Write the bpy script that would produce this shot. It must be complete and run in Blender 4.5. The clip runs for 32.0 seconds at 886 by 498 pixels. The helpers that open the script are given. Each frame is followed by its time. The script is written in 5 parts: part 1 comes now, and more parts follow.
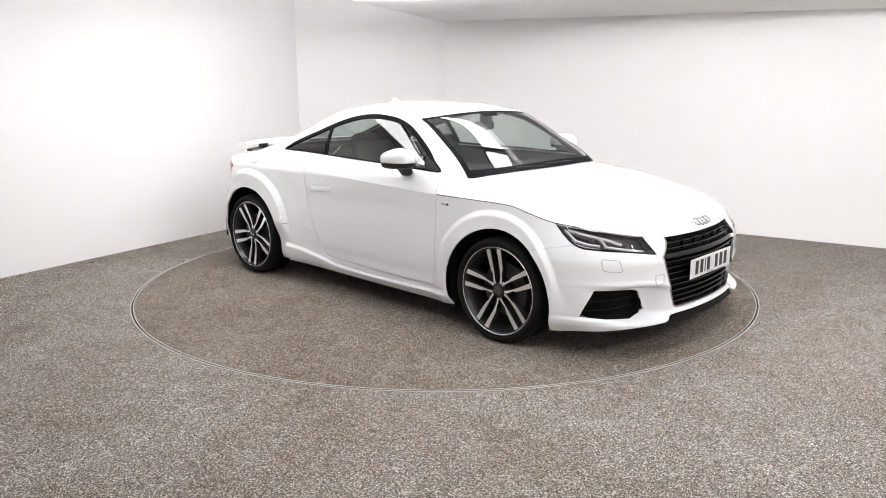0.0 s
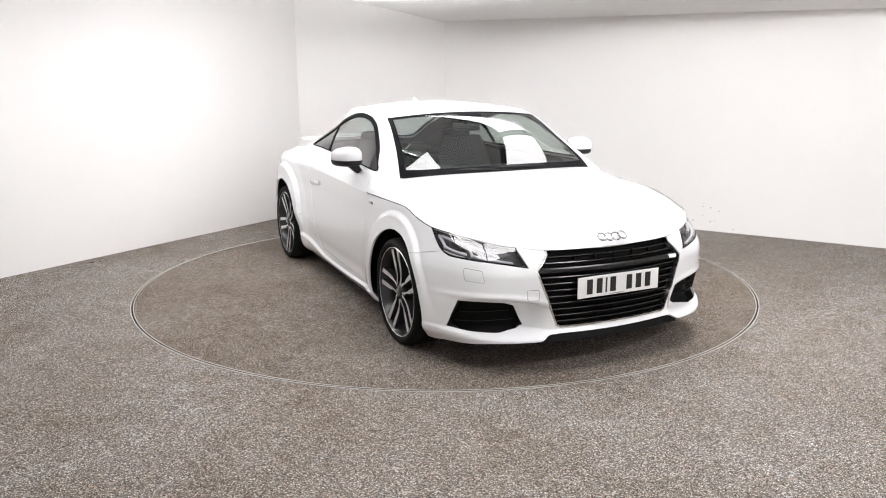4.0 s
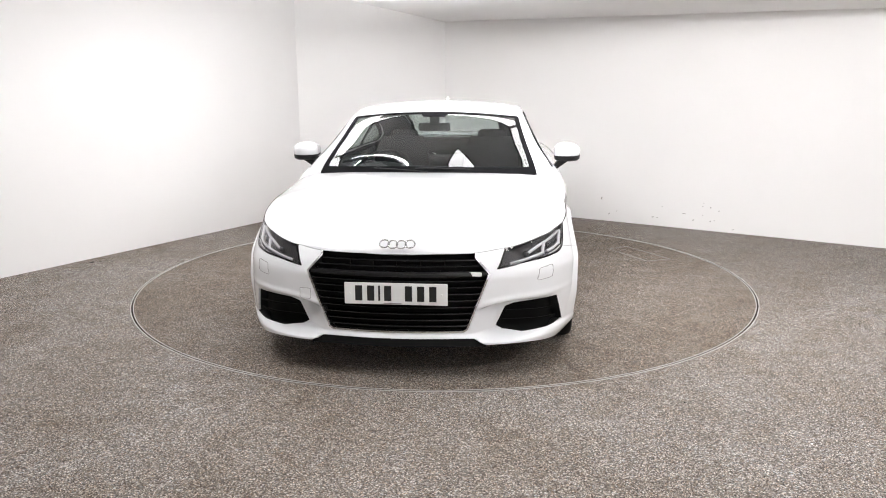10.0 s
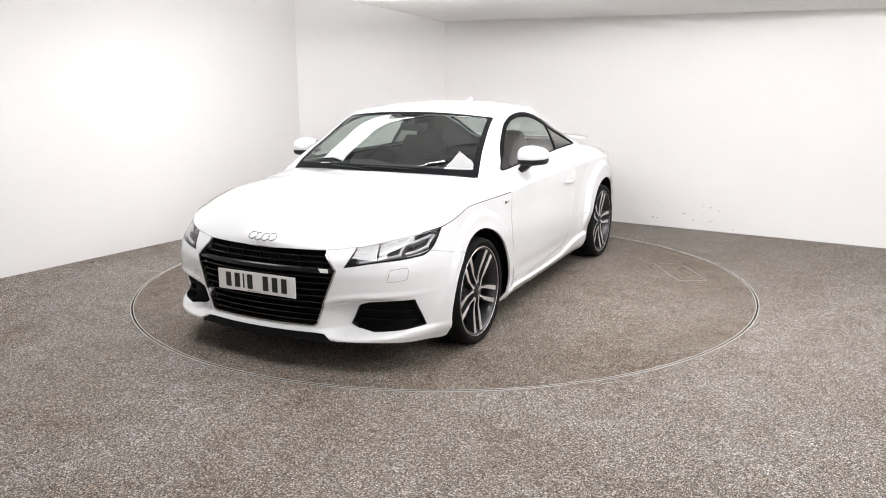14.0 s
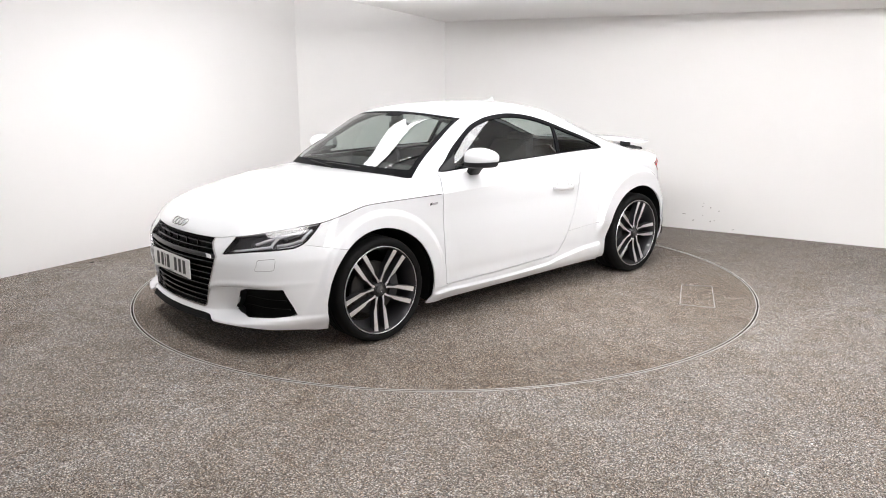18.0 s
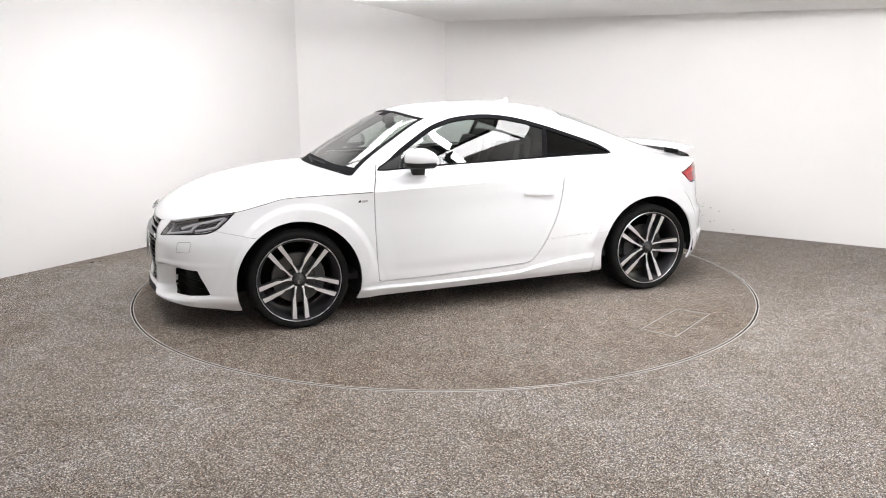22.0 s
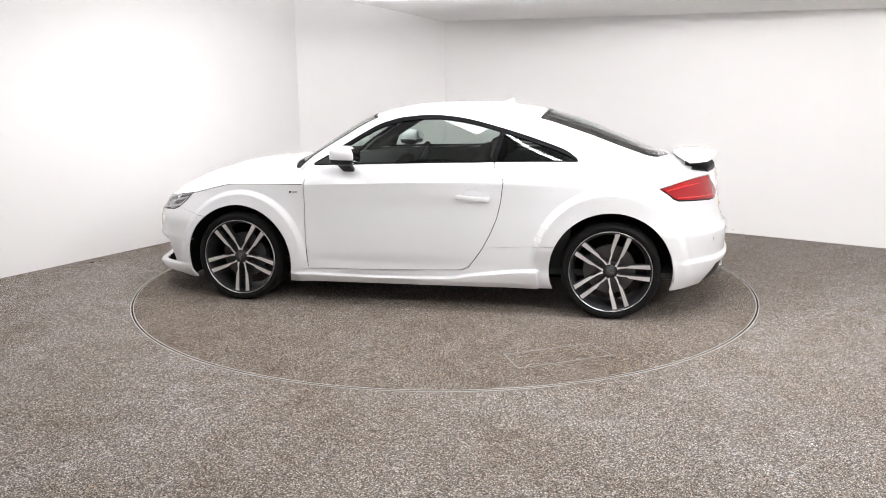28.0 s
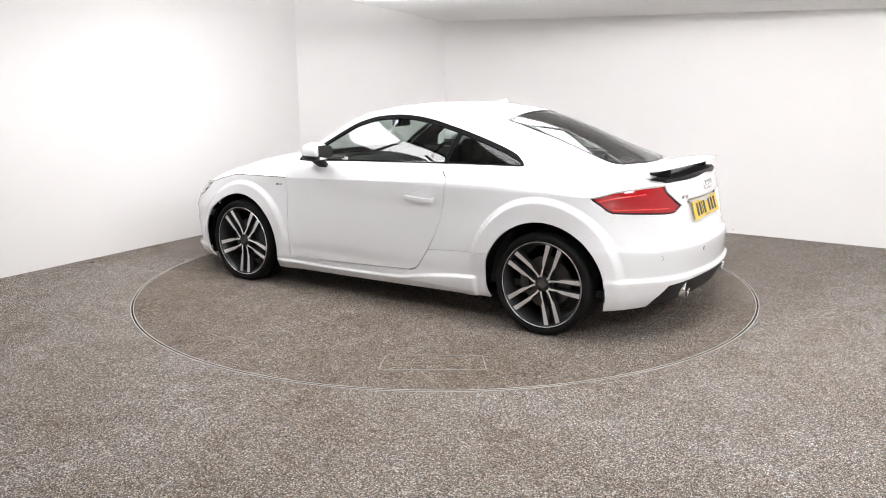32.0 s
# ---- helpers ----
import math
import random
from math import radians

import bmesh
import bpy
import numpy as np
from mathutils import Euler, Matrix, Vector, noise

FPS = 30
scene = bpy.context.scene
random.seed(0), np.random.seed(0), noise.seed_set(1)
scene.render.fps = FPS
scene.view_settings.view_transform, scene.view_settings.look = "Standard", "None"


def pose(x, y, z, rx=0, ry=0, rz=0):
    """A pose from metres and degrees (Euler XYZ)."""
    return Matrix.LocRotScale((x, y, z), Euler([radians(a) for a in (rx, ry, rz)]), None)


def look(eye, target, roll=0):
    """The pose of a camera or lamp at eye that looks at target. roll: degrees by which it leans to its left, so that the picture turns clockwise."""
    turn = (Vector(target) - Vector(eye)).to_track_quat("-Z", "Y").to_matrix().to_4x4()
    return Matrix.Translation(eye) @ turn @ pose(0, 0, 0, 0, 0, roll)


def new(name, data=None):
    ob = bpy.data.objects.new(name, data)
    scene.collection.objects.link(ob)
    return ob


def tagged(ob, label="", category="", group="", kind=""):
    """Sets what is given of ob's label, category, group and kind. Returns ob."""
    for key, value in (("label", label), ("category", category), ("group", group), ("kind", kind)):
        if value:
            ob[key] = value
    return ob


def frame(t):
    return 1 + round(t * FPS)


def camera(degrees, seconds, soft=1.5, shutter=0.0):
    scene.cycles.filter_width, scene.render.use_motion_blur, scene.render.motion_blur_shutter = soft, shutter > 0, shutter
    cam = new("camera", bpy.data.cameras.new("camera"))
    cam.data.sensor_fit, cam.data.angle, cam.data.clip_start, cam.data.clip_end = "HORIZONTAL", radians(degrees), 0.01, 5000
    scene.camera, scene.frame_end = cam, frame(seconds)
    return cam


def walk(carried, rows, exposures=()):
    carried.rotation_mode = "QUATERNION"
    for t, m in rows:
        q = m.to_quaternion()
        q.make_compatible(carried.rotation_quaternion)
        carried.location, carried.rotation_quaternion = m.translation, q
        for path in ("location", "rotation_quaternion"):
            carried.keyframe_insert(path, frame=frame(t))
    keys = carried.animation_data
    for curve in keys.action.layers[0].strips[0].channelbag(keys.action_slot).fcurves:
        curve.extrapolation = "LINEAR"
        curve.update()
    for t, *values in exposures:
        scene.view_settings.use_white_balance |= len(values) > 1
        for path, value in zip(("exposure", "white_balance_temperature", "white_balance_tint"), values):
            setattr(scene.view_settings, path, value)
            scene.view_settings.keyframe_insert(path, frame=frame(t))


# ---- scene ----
# ---- camera: stands still before a turning car ----
cam = camera(59.52, 32.0, soft=1.0)
EYE = Vector((0.0, -5.843, 1.495))
AIM = EYE + Vector((-0.0017, 0.9771, -0.2126))
SPIN0, SPIN = -42.95, -5.319          # heading of the turntable at the start, degrees per second
AXLE = (1.263, -0.016)                # front axle on the turntable, from its axis
walk(cam, [(0.0, look(EYE, AIM, -0.30)), (32.0, look(EYE, AIM, -0.30))], exposures=[(0.0, 0.0), (32.0, 0.0)])

# ---- world ----
world = bpy.data.worlds.new("world")
scene.world = world
world.use_nodes = True
world.node_tree.nodes["Background"].inputs[0].default_value = (0.9, 0.92, 1.0, 1)
world.node_tree.nodes["Background"].inputs[1].default_value = 0.02


# ---- materials ----
def material(name, colour=(0.8, 0.8, 0.8), rough=0.5, metal=0.0, coat=0.0, emit=0.0, alpha=1.0, spec=0.5):
    m = bpy.data.materials.new(name)
    m.use_nodes = True
    b = m.node_tree.nodes["Principled BSDF"]
    b.inputs["Base Color"].default_value = (*colour, 1)
    b.inputs["Roughness"].default_value = rough
    b.inputs["Metallic"].default_value = metal
    b.inputs["Coat Weight"].default_value = coat
    b.inputs["Coat Roughness"].default_value = 0.03
    b.inputs["Specular IOR Level"].default_value = spec
    if emit:
        b.inputs["Emission Color"].default_value = (*colour, 1)
        b.inputs["Emission Strength"].default_value = emit
    return m


def node(m, kind, **sets):
    n = m.node_tree.nodes.new(kind)
    for key, value in sets.items():
        n.inputs[key.replace("_", " ")].default_value = value
    return n


def link(m, a, b):
    m.node_tree.links.new(a, b)


def ramp(m, source, stops):
    n = m.node_tree.nodes.new("ShaderNodeValToRGB")
    els = n.color_ramp.elements
    for i, (pos, c) in enumerate(stops):
        e = els[i] if i < 2 else els.new(pos)
        e.position, e.color = pos, (*c, 1)
    link(m, source, n.inputs[0])
    return n.outputs[0]


def mixed(m, fac, a, b, blend="MIX"):
    n = m.node_tree.nodes.new("ShaderNodeMix")
    n.data_type, n.blend_type = "RGBA", blend
    for socket, value in ((n.inputs[0], fac), (n.inputs[6], a), (n.inputs[7], b)):
        if isinstance(value, (int, float)):
            socket.default_value = value
        elif isinstance(value, tuple):
            socket.default_value = (*value, 1)
        else:
            link(m, value, socket)
    return n.outputs[2]


def bump(m, height, strength=0.2, distance=0.002):
    n = node(m, "ShaderNodeBump", Strength=strength, Distance=distance)
    link(m, height, n.inputs["Height"])
    link(m, n.outputs[0], bsdf(m).inputs["Normal"])


def bsdf(m):
    return m.node_tree.nodes["Principled BSDF"]


def coords(m, which="Object"):
    return m.node_tree.nodes.new("ShaderNodeTexCoord").outputs[which]


def noise_of(m, scale, detail=4.0, rough=0.6, at=None):
    n = node(m, "ShaderNodeTexNoise", Scale=scale, Detail=detail, Roughness=rough)
    link(m, at if at is not None else coords(m), n.inputs["Vector"])
    return n.outputs[0]


def carpet_material(name, tone):
    """Short speckled grey-brown contract carpet: salt and pepper tufts, coloured flecks and worn brown patches."""
    m = material(name, (0.2, 0.18, 0.16), 0.95, spec=0.1)
    at = coords(m)
    fine = node(m, "ShaderNodeTexVoronoi", Scale=230.0)
    fleck = node(m, "ShaderNodeTexVoronoi", Scale=165.0)
    clump = node(m, "ShaderNodeTexVoronoi", Scale=85.0)
    for v in (fine, fleck, clump):
        link(m, at, v.inputs["Vector"])
    patch = noise_of(m, 7, 5, 0.7, at)
    stain = noise_of(m, 0.9, 5, 0.6, at)
    base = ramp(m, fine.outputs["Color"], [(0.0, (0.022, 0.020, 0.018)), (0.33, (0.118, 0.107, 0.098)), (0.66, (0.265, 0.249, 0.235)), (1.0, (0.82, 0.80, 0.78))])
    hue = ramp(m, fleck.outputs["Color"], [(0.0, (1.24, 1.0, 0.80)), (0.3, (1.02, 1.0, 0.98)), (0.7, (1.0, 1.0, 1.0)), (1.0, (0.84, 1.0, 1.16))])
    tint = ramp(m, clump.outputs["Color"], [(0.0, (0.62, 0.60, 0.58)), (0.5, (1.0, 0.97, 0.94)), (1.0, (1.35, 1.34, 1.33))])
    c = mixed(m, 1.0, base, hue, "MULTIPLY")
    c = mixed(m, 0.24, c, tint, "MULTIPLY")
    c = mixed(m, 1.0, c, ramp(m, patch, [(0.33, (0.86, 0.815, 0.755)), (0.52, (1.0, 0.985, 0.97)), (0.7, (1.08, 1.08, 1.08))]), "MULTIPLY")
    c = mixed(m, 1.0, c, ramp(m, stain, [(0.3, (0.82, 0.77, 0.71)), (0.6, (1.06, 1.06, 1.06))]), "MULTIPLY")
    c = mixed(m, 1.0, c, tone, "MULTIPLY")
    link(m, c, bsdf(m).inputs["Base Color"])
    bump(m, fine.outputs["Distance"], 0.35, 0.003)
    return m


def wall_material():
    m = material("wall_paint", (0.82, 0.8, 0.785), 0.75, spec=0.3)
    at = coords(m)
    broad = noise_of(m, 0.7, 3, 0.5, at)
    c = ramp(m, broad, [(0.3, (0.86, 0.85, 0.842)), (0.7, (0.885, 0.875, 0.867))])
    link(m, c, bsdf(m).inputs["Base Color"])
    bump(m, noise_of(m, 160, 3, 0.6, at), 0.06, 0.001)
    return m


CARPET = carpet_material("carpet", (1.0, 1.0, 1.0))
# the same carpet multiplied darker and browner, for the turntable disc
CARPET_BROWN = carpet_material("brown_carpet", (0.84, 0.81, 0.775))
WALL = wall_material()
CEILING = material("ceiling_paint", (0.86, 0.85, 0.84), 0.8)
# upper ceiling out of view, greyed to weaken its reflection in the glass
CEILING_UNSEEN = material("unseen_ceiling_grey", (0.66, 0.66, 0.66), 0.85)
SCUFF = material("scuff", (0.42, 0.4, 0.38), 0.8)
TRIM_STEEL = material("trim_steel", (0.55, 0.54, 0.52), 0.5, 0.3)
TRIM_DULL = material("dull_trim", (0.34, 0.33, 0.31), 0.6, 0.3)
GAP = material("gap_dark", (0.012, 0.012, 0.012), 0.9)
PANEL_LIGHT = material("light_panel", (1.0, 0.985, 0.995), 0.5, emit=6.7)
# glow of the fill panels added to brighten walls and carpet
FILL_LIGHT = material("fill_light", (1.0, 0.985, 0.995), 0.5, emit=51.0)
PAINT = material("white_paint", (0.765, 0.775, 0.79), 0.35, 0.0, 1.0)
BLACK_GLOSS = material("black_gloss", (0.006, 0.006, 0.0065), 0.2, 0.0, 0.0, spec=0.4)
BLACK_PLASTIC = material("black_plastic", (0.012, 0.012, 0.0125), 0.5, spec=0.3)
UNDERSIDE = material("underside", (0.008, 0.008, 0.008), 0.9, spec=0.1)
RUBBER = material("tyre_rubber", (0.008, 0.008, 0.008), 0.65, spec=0.12)
CHROME = material("chrome", (0.8, 0.8, 0.8), 0.08, 1.0)
ALLOY = material("machined_alloy", (0.86, 0.86, 0.87), 0.4, 0.9)
ALLOY_DARK = material("grey_alloy", (0.035, 0.035, 0.038), 0.35, 0.4, 0.3)
BRAKE = material("brake_disc", (0.10, 0.098, 0.095), 0.45, 1.0)
CALIPER = material("caliper", (0.05, 0.05, 0.052), 0.5, 0.3)
CABIN = material("cabin_black", (0.024, 0.025, 0.026), 0.7, spec=0.25)
SEAT = material("seat_cloth", (0.012, 0.012, 0.013), 0.85, spec=0.15)
PAPER = material("paper", (0.85, 0.85, 0.84), 0.7)
PLATE_WHITE = material("plate_white", (0.75, 0.75, 0.74), 0.35)
PLATE_YELLOW = material("plate_yellow", (0.75, 0.52, 0.06), 0.35)
INK = material("plate_ink", (0.01, 0.01, 0.01), 0.4)
RED_LENS = material("red_lens", (0.33, 0.004, 0.008), 0.10, 0.0, 0.3)
LAMP_INNER = material("lamp_inner", (0.06, 0.06, 0.065), 0.25, 0.6)
LAMP_SILVER = material("lamp_silver", (0.72, 0.72, 0.74), 0.25, 0.25)


def glass_material(name, tint, gloss=1.0, base=0.105):
    """Thin tinted glazing: clear with a tint, and a mirror gloss by Fresnel."""
    m = bpy.data.materials.new(name)
    m.use_nodes = True
    nt = m.node_tree
    nt.nodes.clear()
    out = nt.nodes.new("ShaderNodeOutputMaterial")
    mix = nt.nodes.new("ShaderNodeMixShader")
    clear = nt.nodes.new("ShaderNodeBsdfTransparent")
    clear.inputs[0].default_value = (*tint, 1)
    shine = nt.nodes.new("ShaderNodeBsdfGlossy")
    shine.inputs["Roughness"].default_value = 0.0
    shine.inputs[0].default_value = (gloss, gloss, gloss, 1)
    weight = nt.nodes.new("ShaderNodeLayerWeight")
    weight.inputs[0].default_value = 0.5
    power = nt.nodes.new("ShaderNodeMath")
    power.operation = "POWER"
    power.inputs[1].default_value = 5.0
    nt.links.new(weight.outputs["Facing"], power.inputs[0])
    fres = nt.nodes.new("ShaderNodeMath")
    fres.operation = "MULTIPLY_ADD"
    fres.inputs[1].default_value, fres.inputs[2].default_value = 0.93, base
    nt.links.new(power.outputs[0], fres.inputs[0])
    nt.links.new(fres.outputs[0], mix.inputs[0])
    nt.links.new(clear.outputs[0], mix.inputs[1])
    nt.links.new(shine.outputs[0], mix.inputs[2])
    nt.links.new(mix.outputs[0], out.inputs[0])
    return m


FRAME_METAL = material("frame_metal", (0.55, 0.55, 0.56), 0.25, 1.0)
BLACK_SATIN = material("black_satin", (0.006, 0.006, 0.007), 0.6, spec=0.05)
MESH_BLACK = material("mesh_black", (0.005, 0.005, 0.005), 0.6, spec=0.1)
LAMP_DARK = material("lamp_dark", (0.02, 0.02, 0.022), 0.3, 0.0, 0.5)
RED_BRIGHT = material("red_strip", (0.8, 0.03, 0.03), 0.2, 0.0, 1.0)
BADGE_GREY = material("badge_grey", (0.4, 0.4, 0.41), 0.35, 0.5)
SEAM_GREY = material("seam_grey", (0.22, 0.22, 0.22), 0.6)
SEAM_PALE = material("seam_pale", (0.6, 0.6, 0.6), 0.4, 0.0, 0.5)
MIRROR = material("mirror_silver", (0.85, 0.85, 0.85), 0.02, 1.0)
CAP_GREY = material("cap_grey", (0.07, 0.07, 0.073), 0.35, 0.5)
CHROME_DARK = material("dark_chrome", (0.35, 0.35, 0.36), 0.2, 1.0)
GLASS_DARK = glass_material("privacy_glass", (0.38, 0.41, 0.40), 1.0, 0.035)
GLASS = glass_material("window_glass", (0.74, 0.80, 0.775))
LENS = glass_material("lamp_lens", (0.9, 0.9, 0.92))


# ---- mesh helpers ----
def finish(name, verts, faces, mat, parent=None, label="", smooth=False):
    me = bpy.data.meshes.new(name)
    me.from_pydata([tuple(v) for v in verts], [], [tuple(f) for f in faces])
    me.materials.append(mat)
    if smooth:
        me.shade_smooth()
    me.update()
    ob = new(name, me)
    if parent:
        ob.parent = parent
    if label:
        ob["label"] = label
    return ob


def part(name, bm, mat, parent, label="", smooth=False):
    me = bpy.data.meshes.new(name)
    bmesh.ops.recalc_face_normals(bm, faces=bm.faces)
    bm.to_mesh(me)
    bm.free()
    me.materials.append(mat)
    if smooth:
        me.shade_smooth()
        me.set_sharp_from_angle(angle=radians(smooth if smooth > 1 else 35))
    ob = new(name, me)
    ob.parent = parent
    if label:
        ob["label"] = label
    return ob


def box(bm, x0, x1, y0, y1, z0, z1, bevel=0.0, seg=2, m=None):
    r = bmesh.ops.create_cube(bm, size=1.0)
    mm = Matrix.Translation(((x0 + x1) / 2, (y0 + y1) / 2, (z0 + z1) / 2)) @ Matrix.Diagonal((x1 - x0, y1 - y0, z1 - z0, 1))
    bmesh.ops.transform(bm, matrix=(m @ mm if m else mm), verts=r["verts"])
    if bevel:
        edges = list({e for v in r["verts"] for e in v.link_edges})
        bmesh.ops.bevel(bm, geom=edges, offset=bevel, segments=seg, profile=0.5, affect="EDGES")


def lathe(bm, profile, seg, m=None, closed=False):
    """Turn (radius, y) pairs round the y axis."""
    rings = []
    for r, y in profile:
        ring = []
        for i in range(seg):
            a = 2 * math.pi * i / seg
            v = Vector((r * math.sin(a), y, r * math.cos(a)))
            ring.append(bm.verts.new(m @ v if m else v))
        rings.append(ring)
    pairs = list(zip(rings, rings[1:])) + ([(rings[-1], rings[0])] if closed else [])
    for a, b in pairs:
        for i in range(seg):
            bm.faces.new((a[i], a[(i + 1) % seg], b[(i + 1) % seg], b[i]))


def prism(bm, outline, depth, m):
    """A polygon in the local xy plane, extruded from z=0 to z=depth."""
    lo = [bm.verts.new(m @ Vector((x, y, 0))) for x, y in outline]
    hi = [bm.verts.new(m @ Vector((x, y, depth))) for x, y in outline]
    n = len(lo)
    bm.faces.new(lo[::-1])
    bm.faces.new(hi)
    for i in range(n):
        bm.faces.new((lo[i], lo[(i + 1) % n], hi[(i + 1) % n], hi[i]))


def tube(bm, path, r, seg=10, closed=False):
    """A round bar along the points of path."""
    pts = [Vector(p) for p in path]
    n = len(pts)
    rings = []
    for i, p in enumerate(pts):
        a = pts[(i - 1) % n] if (closed or i) else p
        b = pts[(i + 1) % n] if (closed or i < n - 1) else p
        d = (b - a).normalized()
        side = d.cross(Vector((0, 0, 1)) if abs(d.z) < 0.9 else Vector((1, 0, 0))).normalized()
        up = side.cross(d)
        rings.append([bm.verts.new(p + r * (math.cos(2 * math.pi * k / seg) * side + math.sin(2 * math.pi * k / seg) * up)) for k in range(seg)])
    for a, b in (list(zip(rings, rings[1:])) + ([(rings[-1], rings[0])] if closed else [])):
        for k in range(seg):
            bm.faces.new((a[k], a[(k + 1) % seg], b[(k + 1) % seg], b[k]))
    if not closed:
        bm.faces.new(rings[0][::-1])
        bm.faces.new(rings[-1])


def empty(name, parent=None):
    ob = new(name)
    ob.parent = parent
    return ob


# ---- skins: smooth sheets that are cut into panels ----
class Skin:
    """Triangles with a place, a normal and surface coordinates at each vertex."""

    def __init__(self, V, N, A, F):
        self.V, self.N, self.A, self.F = V, N, A, F

    @staticmethod
    def grid(P, UV):
        nu, nv = P.shape[:2]
        du = np.gradient(P, axis=0)
        dv = np.gradient(P, axis=1)
        N = np.cross(du, dv)
        ln = np.linalg.norm(N, axis=2, keepdims=True)
        N = N / np.maximum(ln, 1e-9)
        i = np.arange(nu - 1)[:, None] * nv + np.arange(nv - 1)[None, :]
        a, b, c, d = i.ravel(), (i + nv).ravel(), (i + nv + 1).ravel(), (i + 1).ravel()
        F = np.concatenate([np.stack([a, b, c], 1), np.stack([a, c, d], 1)])
        return Skin(P.reshape(-1, 3), N.reshape(-1, 3), UV.reshape(-1, UV.shape[2]), F)

    def mirrored(self):
        s = np.array([1, -1, 1])
        return Skin(self.V * s, self.N * s, self.A, self.F[:, ::-1])

    def flipped(self):
        return Skin(self.V, -self.N, self.A, self.F[:, ::-1])

    def tidy(self):
        used, inv = np.unique(self.F, return_inverse=True)
        return Skin(self.V[used], self.N[used], self.A[used], inv.reshape(-1, 3))

    def plus(self, other):
        n = len(self.V)
        return Skin(np.concatenate([self.V, other.V]), np.concatenate([self.N, other.N]), np.concatenate([self.A, other.A]), np.concatenate([self.F, other.F + n]))

    def cut(self, g):
        """Split along g = 0 (one value a vertex): (where g < 0, where g > 0)."""
        g = np.where(np.abs(g) < 1e-7, 1e-7, g)
        V, N, A = [self.V], [self.N], [self.A]
        count, made = len(self.V), {}
        neg = g[self.F] < 0
        k = neg.sum(1)
        inside, outside = list(self.F[k == 3]), list(self.F[k == 0])

        def cross(i, j):
            nonlocal count
            key = (i, j) if i < j else (j, i)
            if key not in made:
                i, j = key
                t = g[i] / (g[i] - g[j])
                V.append((self.V[i] * (1 - t) + self.V[j] * t)[None])
                n = self.N[i] * (1 - t) + self.N[j] * t
                N.append((n / max(np.linalg.norm(n), 1e-9))[None])
                A.append((self.A[i] * (1 - t) + self.A[j] * t)[None])
                made[key] = count
                count += 1
            return made[key]

        for f, ng in zip(self.F[(k == 1) | (k == 2)], neg[(k == 1) | (k == 2)]):
            lone = int(np.argmax(ng)) if ng.sum() == 1 else int(np.argmin(ng))
            a, b, c = f[lone], f[(lone + 1) % 3], f[(lone + 2) % 3]
            p, q = cross(a, b), cross(a, c)
            one, two = (inside, outside) if ng.sum() == 1 else (outside, inside)
            one.append((a, p, q))
            two.append((p, b, c))
            two.append((p, c, q))
        V, N, A = np.concatenate(V), np.concatenate(N), np.concatenate(A)
        shape = lambda L: np.array(L, dtype=int).reshape(-1, 3)
        return Skin(V, N, A, shape(inside)).tidy(), Skin(V, N, A, shape(outside)).tidy()

    def moved(self, d):
        return Skin(self.V + self.N * d, self.N, self.A, self.F)

    def edge_loops(self):
        e = np.concatenate([self.F[:, [0, 1]], self.F[:, [1, 2]], self.F[:, [2, 0]]])
        key = np.sort(e, 1)
        _, idx, cnt = np.unique(key, axis=0, return_index=True, return_counts=True)
        return e[idx[cnt == 1]]

    def build(self, name, mat, parent, label="", lip=0.0, lip_dir=None, faces=True):
        """Link the skin as one mesh; lip: depth of the turned-in edge."""
        s = self.tidy()
        V, N, F = s.V, s.N, s.F
        if lip and len(F):
            E = s.edge_loops()
            d = np.array(lip_dir) if lip_dir is not None else -N
            n0 = len(V)
            ids = np.unique(E)
            where = {int(v): i for i, v in enumerate(ids)}
            base = V[ids]
            deep = base + (d[ids] if lip_dir is None else d) * lip
            m = len(ids)
            F2 = []
            for a, b in E:
                ia, ib = where[int(a)], where[int(b)]
                F2.append((n0 + ib, n0 + ia, n0 + m + ia))
                F2.append((n0 + ib, n0 + m + ia, n0 + m + ib))
            lipN = np.zeros((2 * m, 3))
            for a, b in E:
                ia, ib = where[int(a)], where[int(b)]
                t = np.cross(V[b] - V[a], N[a])
                lipN[[ia, ib, m + ia, m + ib]] += t
            ln = np.linalg.norm(lipN, axis=1, keepdims=True)
            lipN = lipN / np.maximum(ln, 1e-9)
            V = np.concatenate([V, base, deep])
            N = np.concatenate([N, lipN])
            F = np.concatenate([F, np.array(F2)]) if faces else np.array(F2)
        me = bpy.data.meshes.new(name)
        me.from_pydata(V.tolist(), [], F.tolist())
        me.materials.append(mat)
        me.shade_smooth()
        me.normals_split_custom_set_from_vertices(N.tolist())
        me.update()
        ob = new(name, me)
        ob.parent = parent
        if label:
            ob["label"] = label
        return ob


def loop_distance(px, py, poly):
    """Signed distance to a closed polygon, negative within."""
    poly = np.asarray(poly, float)
    a, b = poly, np.roll(poly, -1, 0)
    best = np.full(px.shape, 1e9)
    odd = np.zeros(px.shape, bool)
    for (x0, y0), (x1, y1) in zip(a, b):
        dx, dy = x1 - x0, y1 - y0
        t = np.clip(((px - x0) * dx + (py - y0) * dy) / (dx * dx + dy * dy + 1e-12), 0, 1)
        best = np.minimum(best, np.hypot(px - x0 - t * dx, py - y0 - t * dy))
        hit = ((y0 > py) != (y1 > py)) & (px < (x1 - x0) * (py - y0) / (y1 - y0 + 1e-12) + x0)
        odd ^= hit
    return np.where(odd, -best, best)


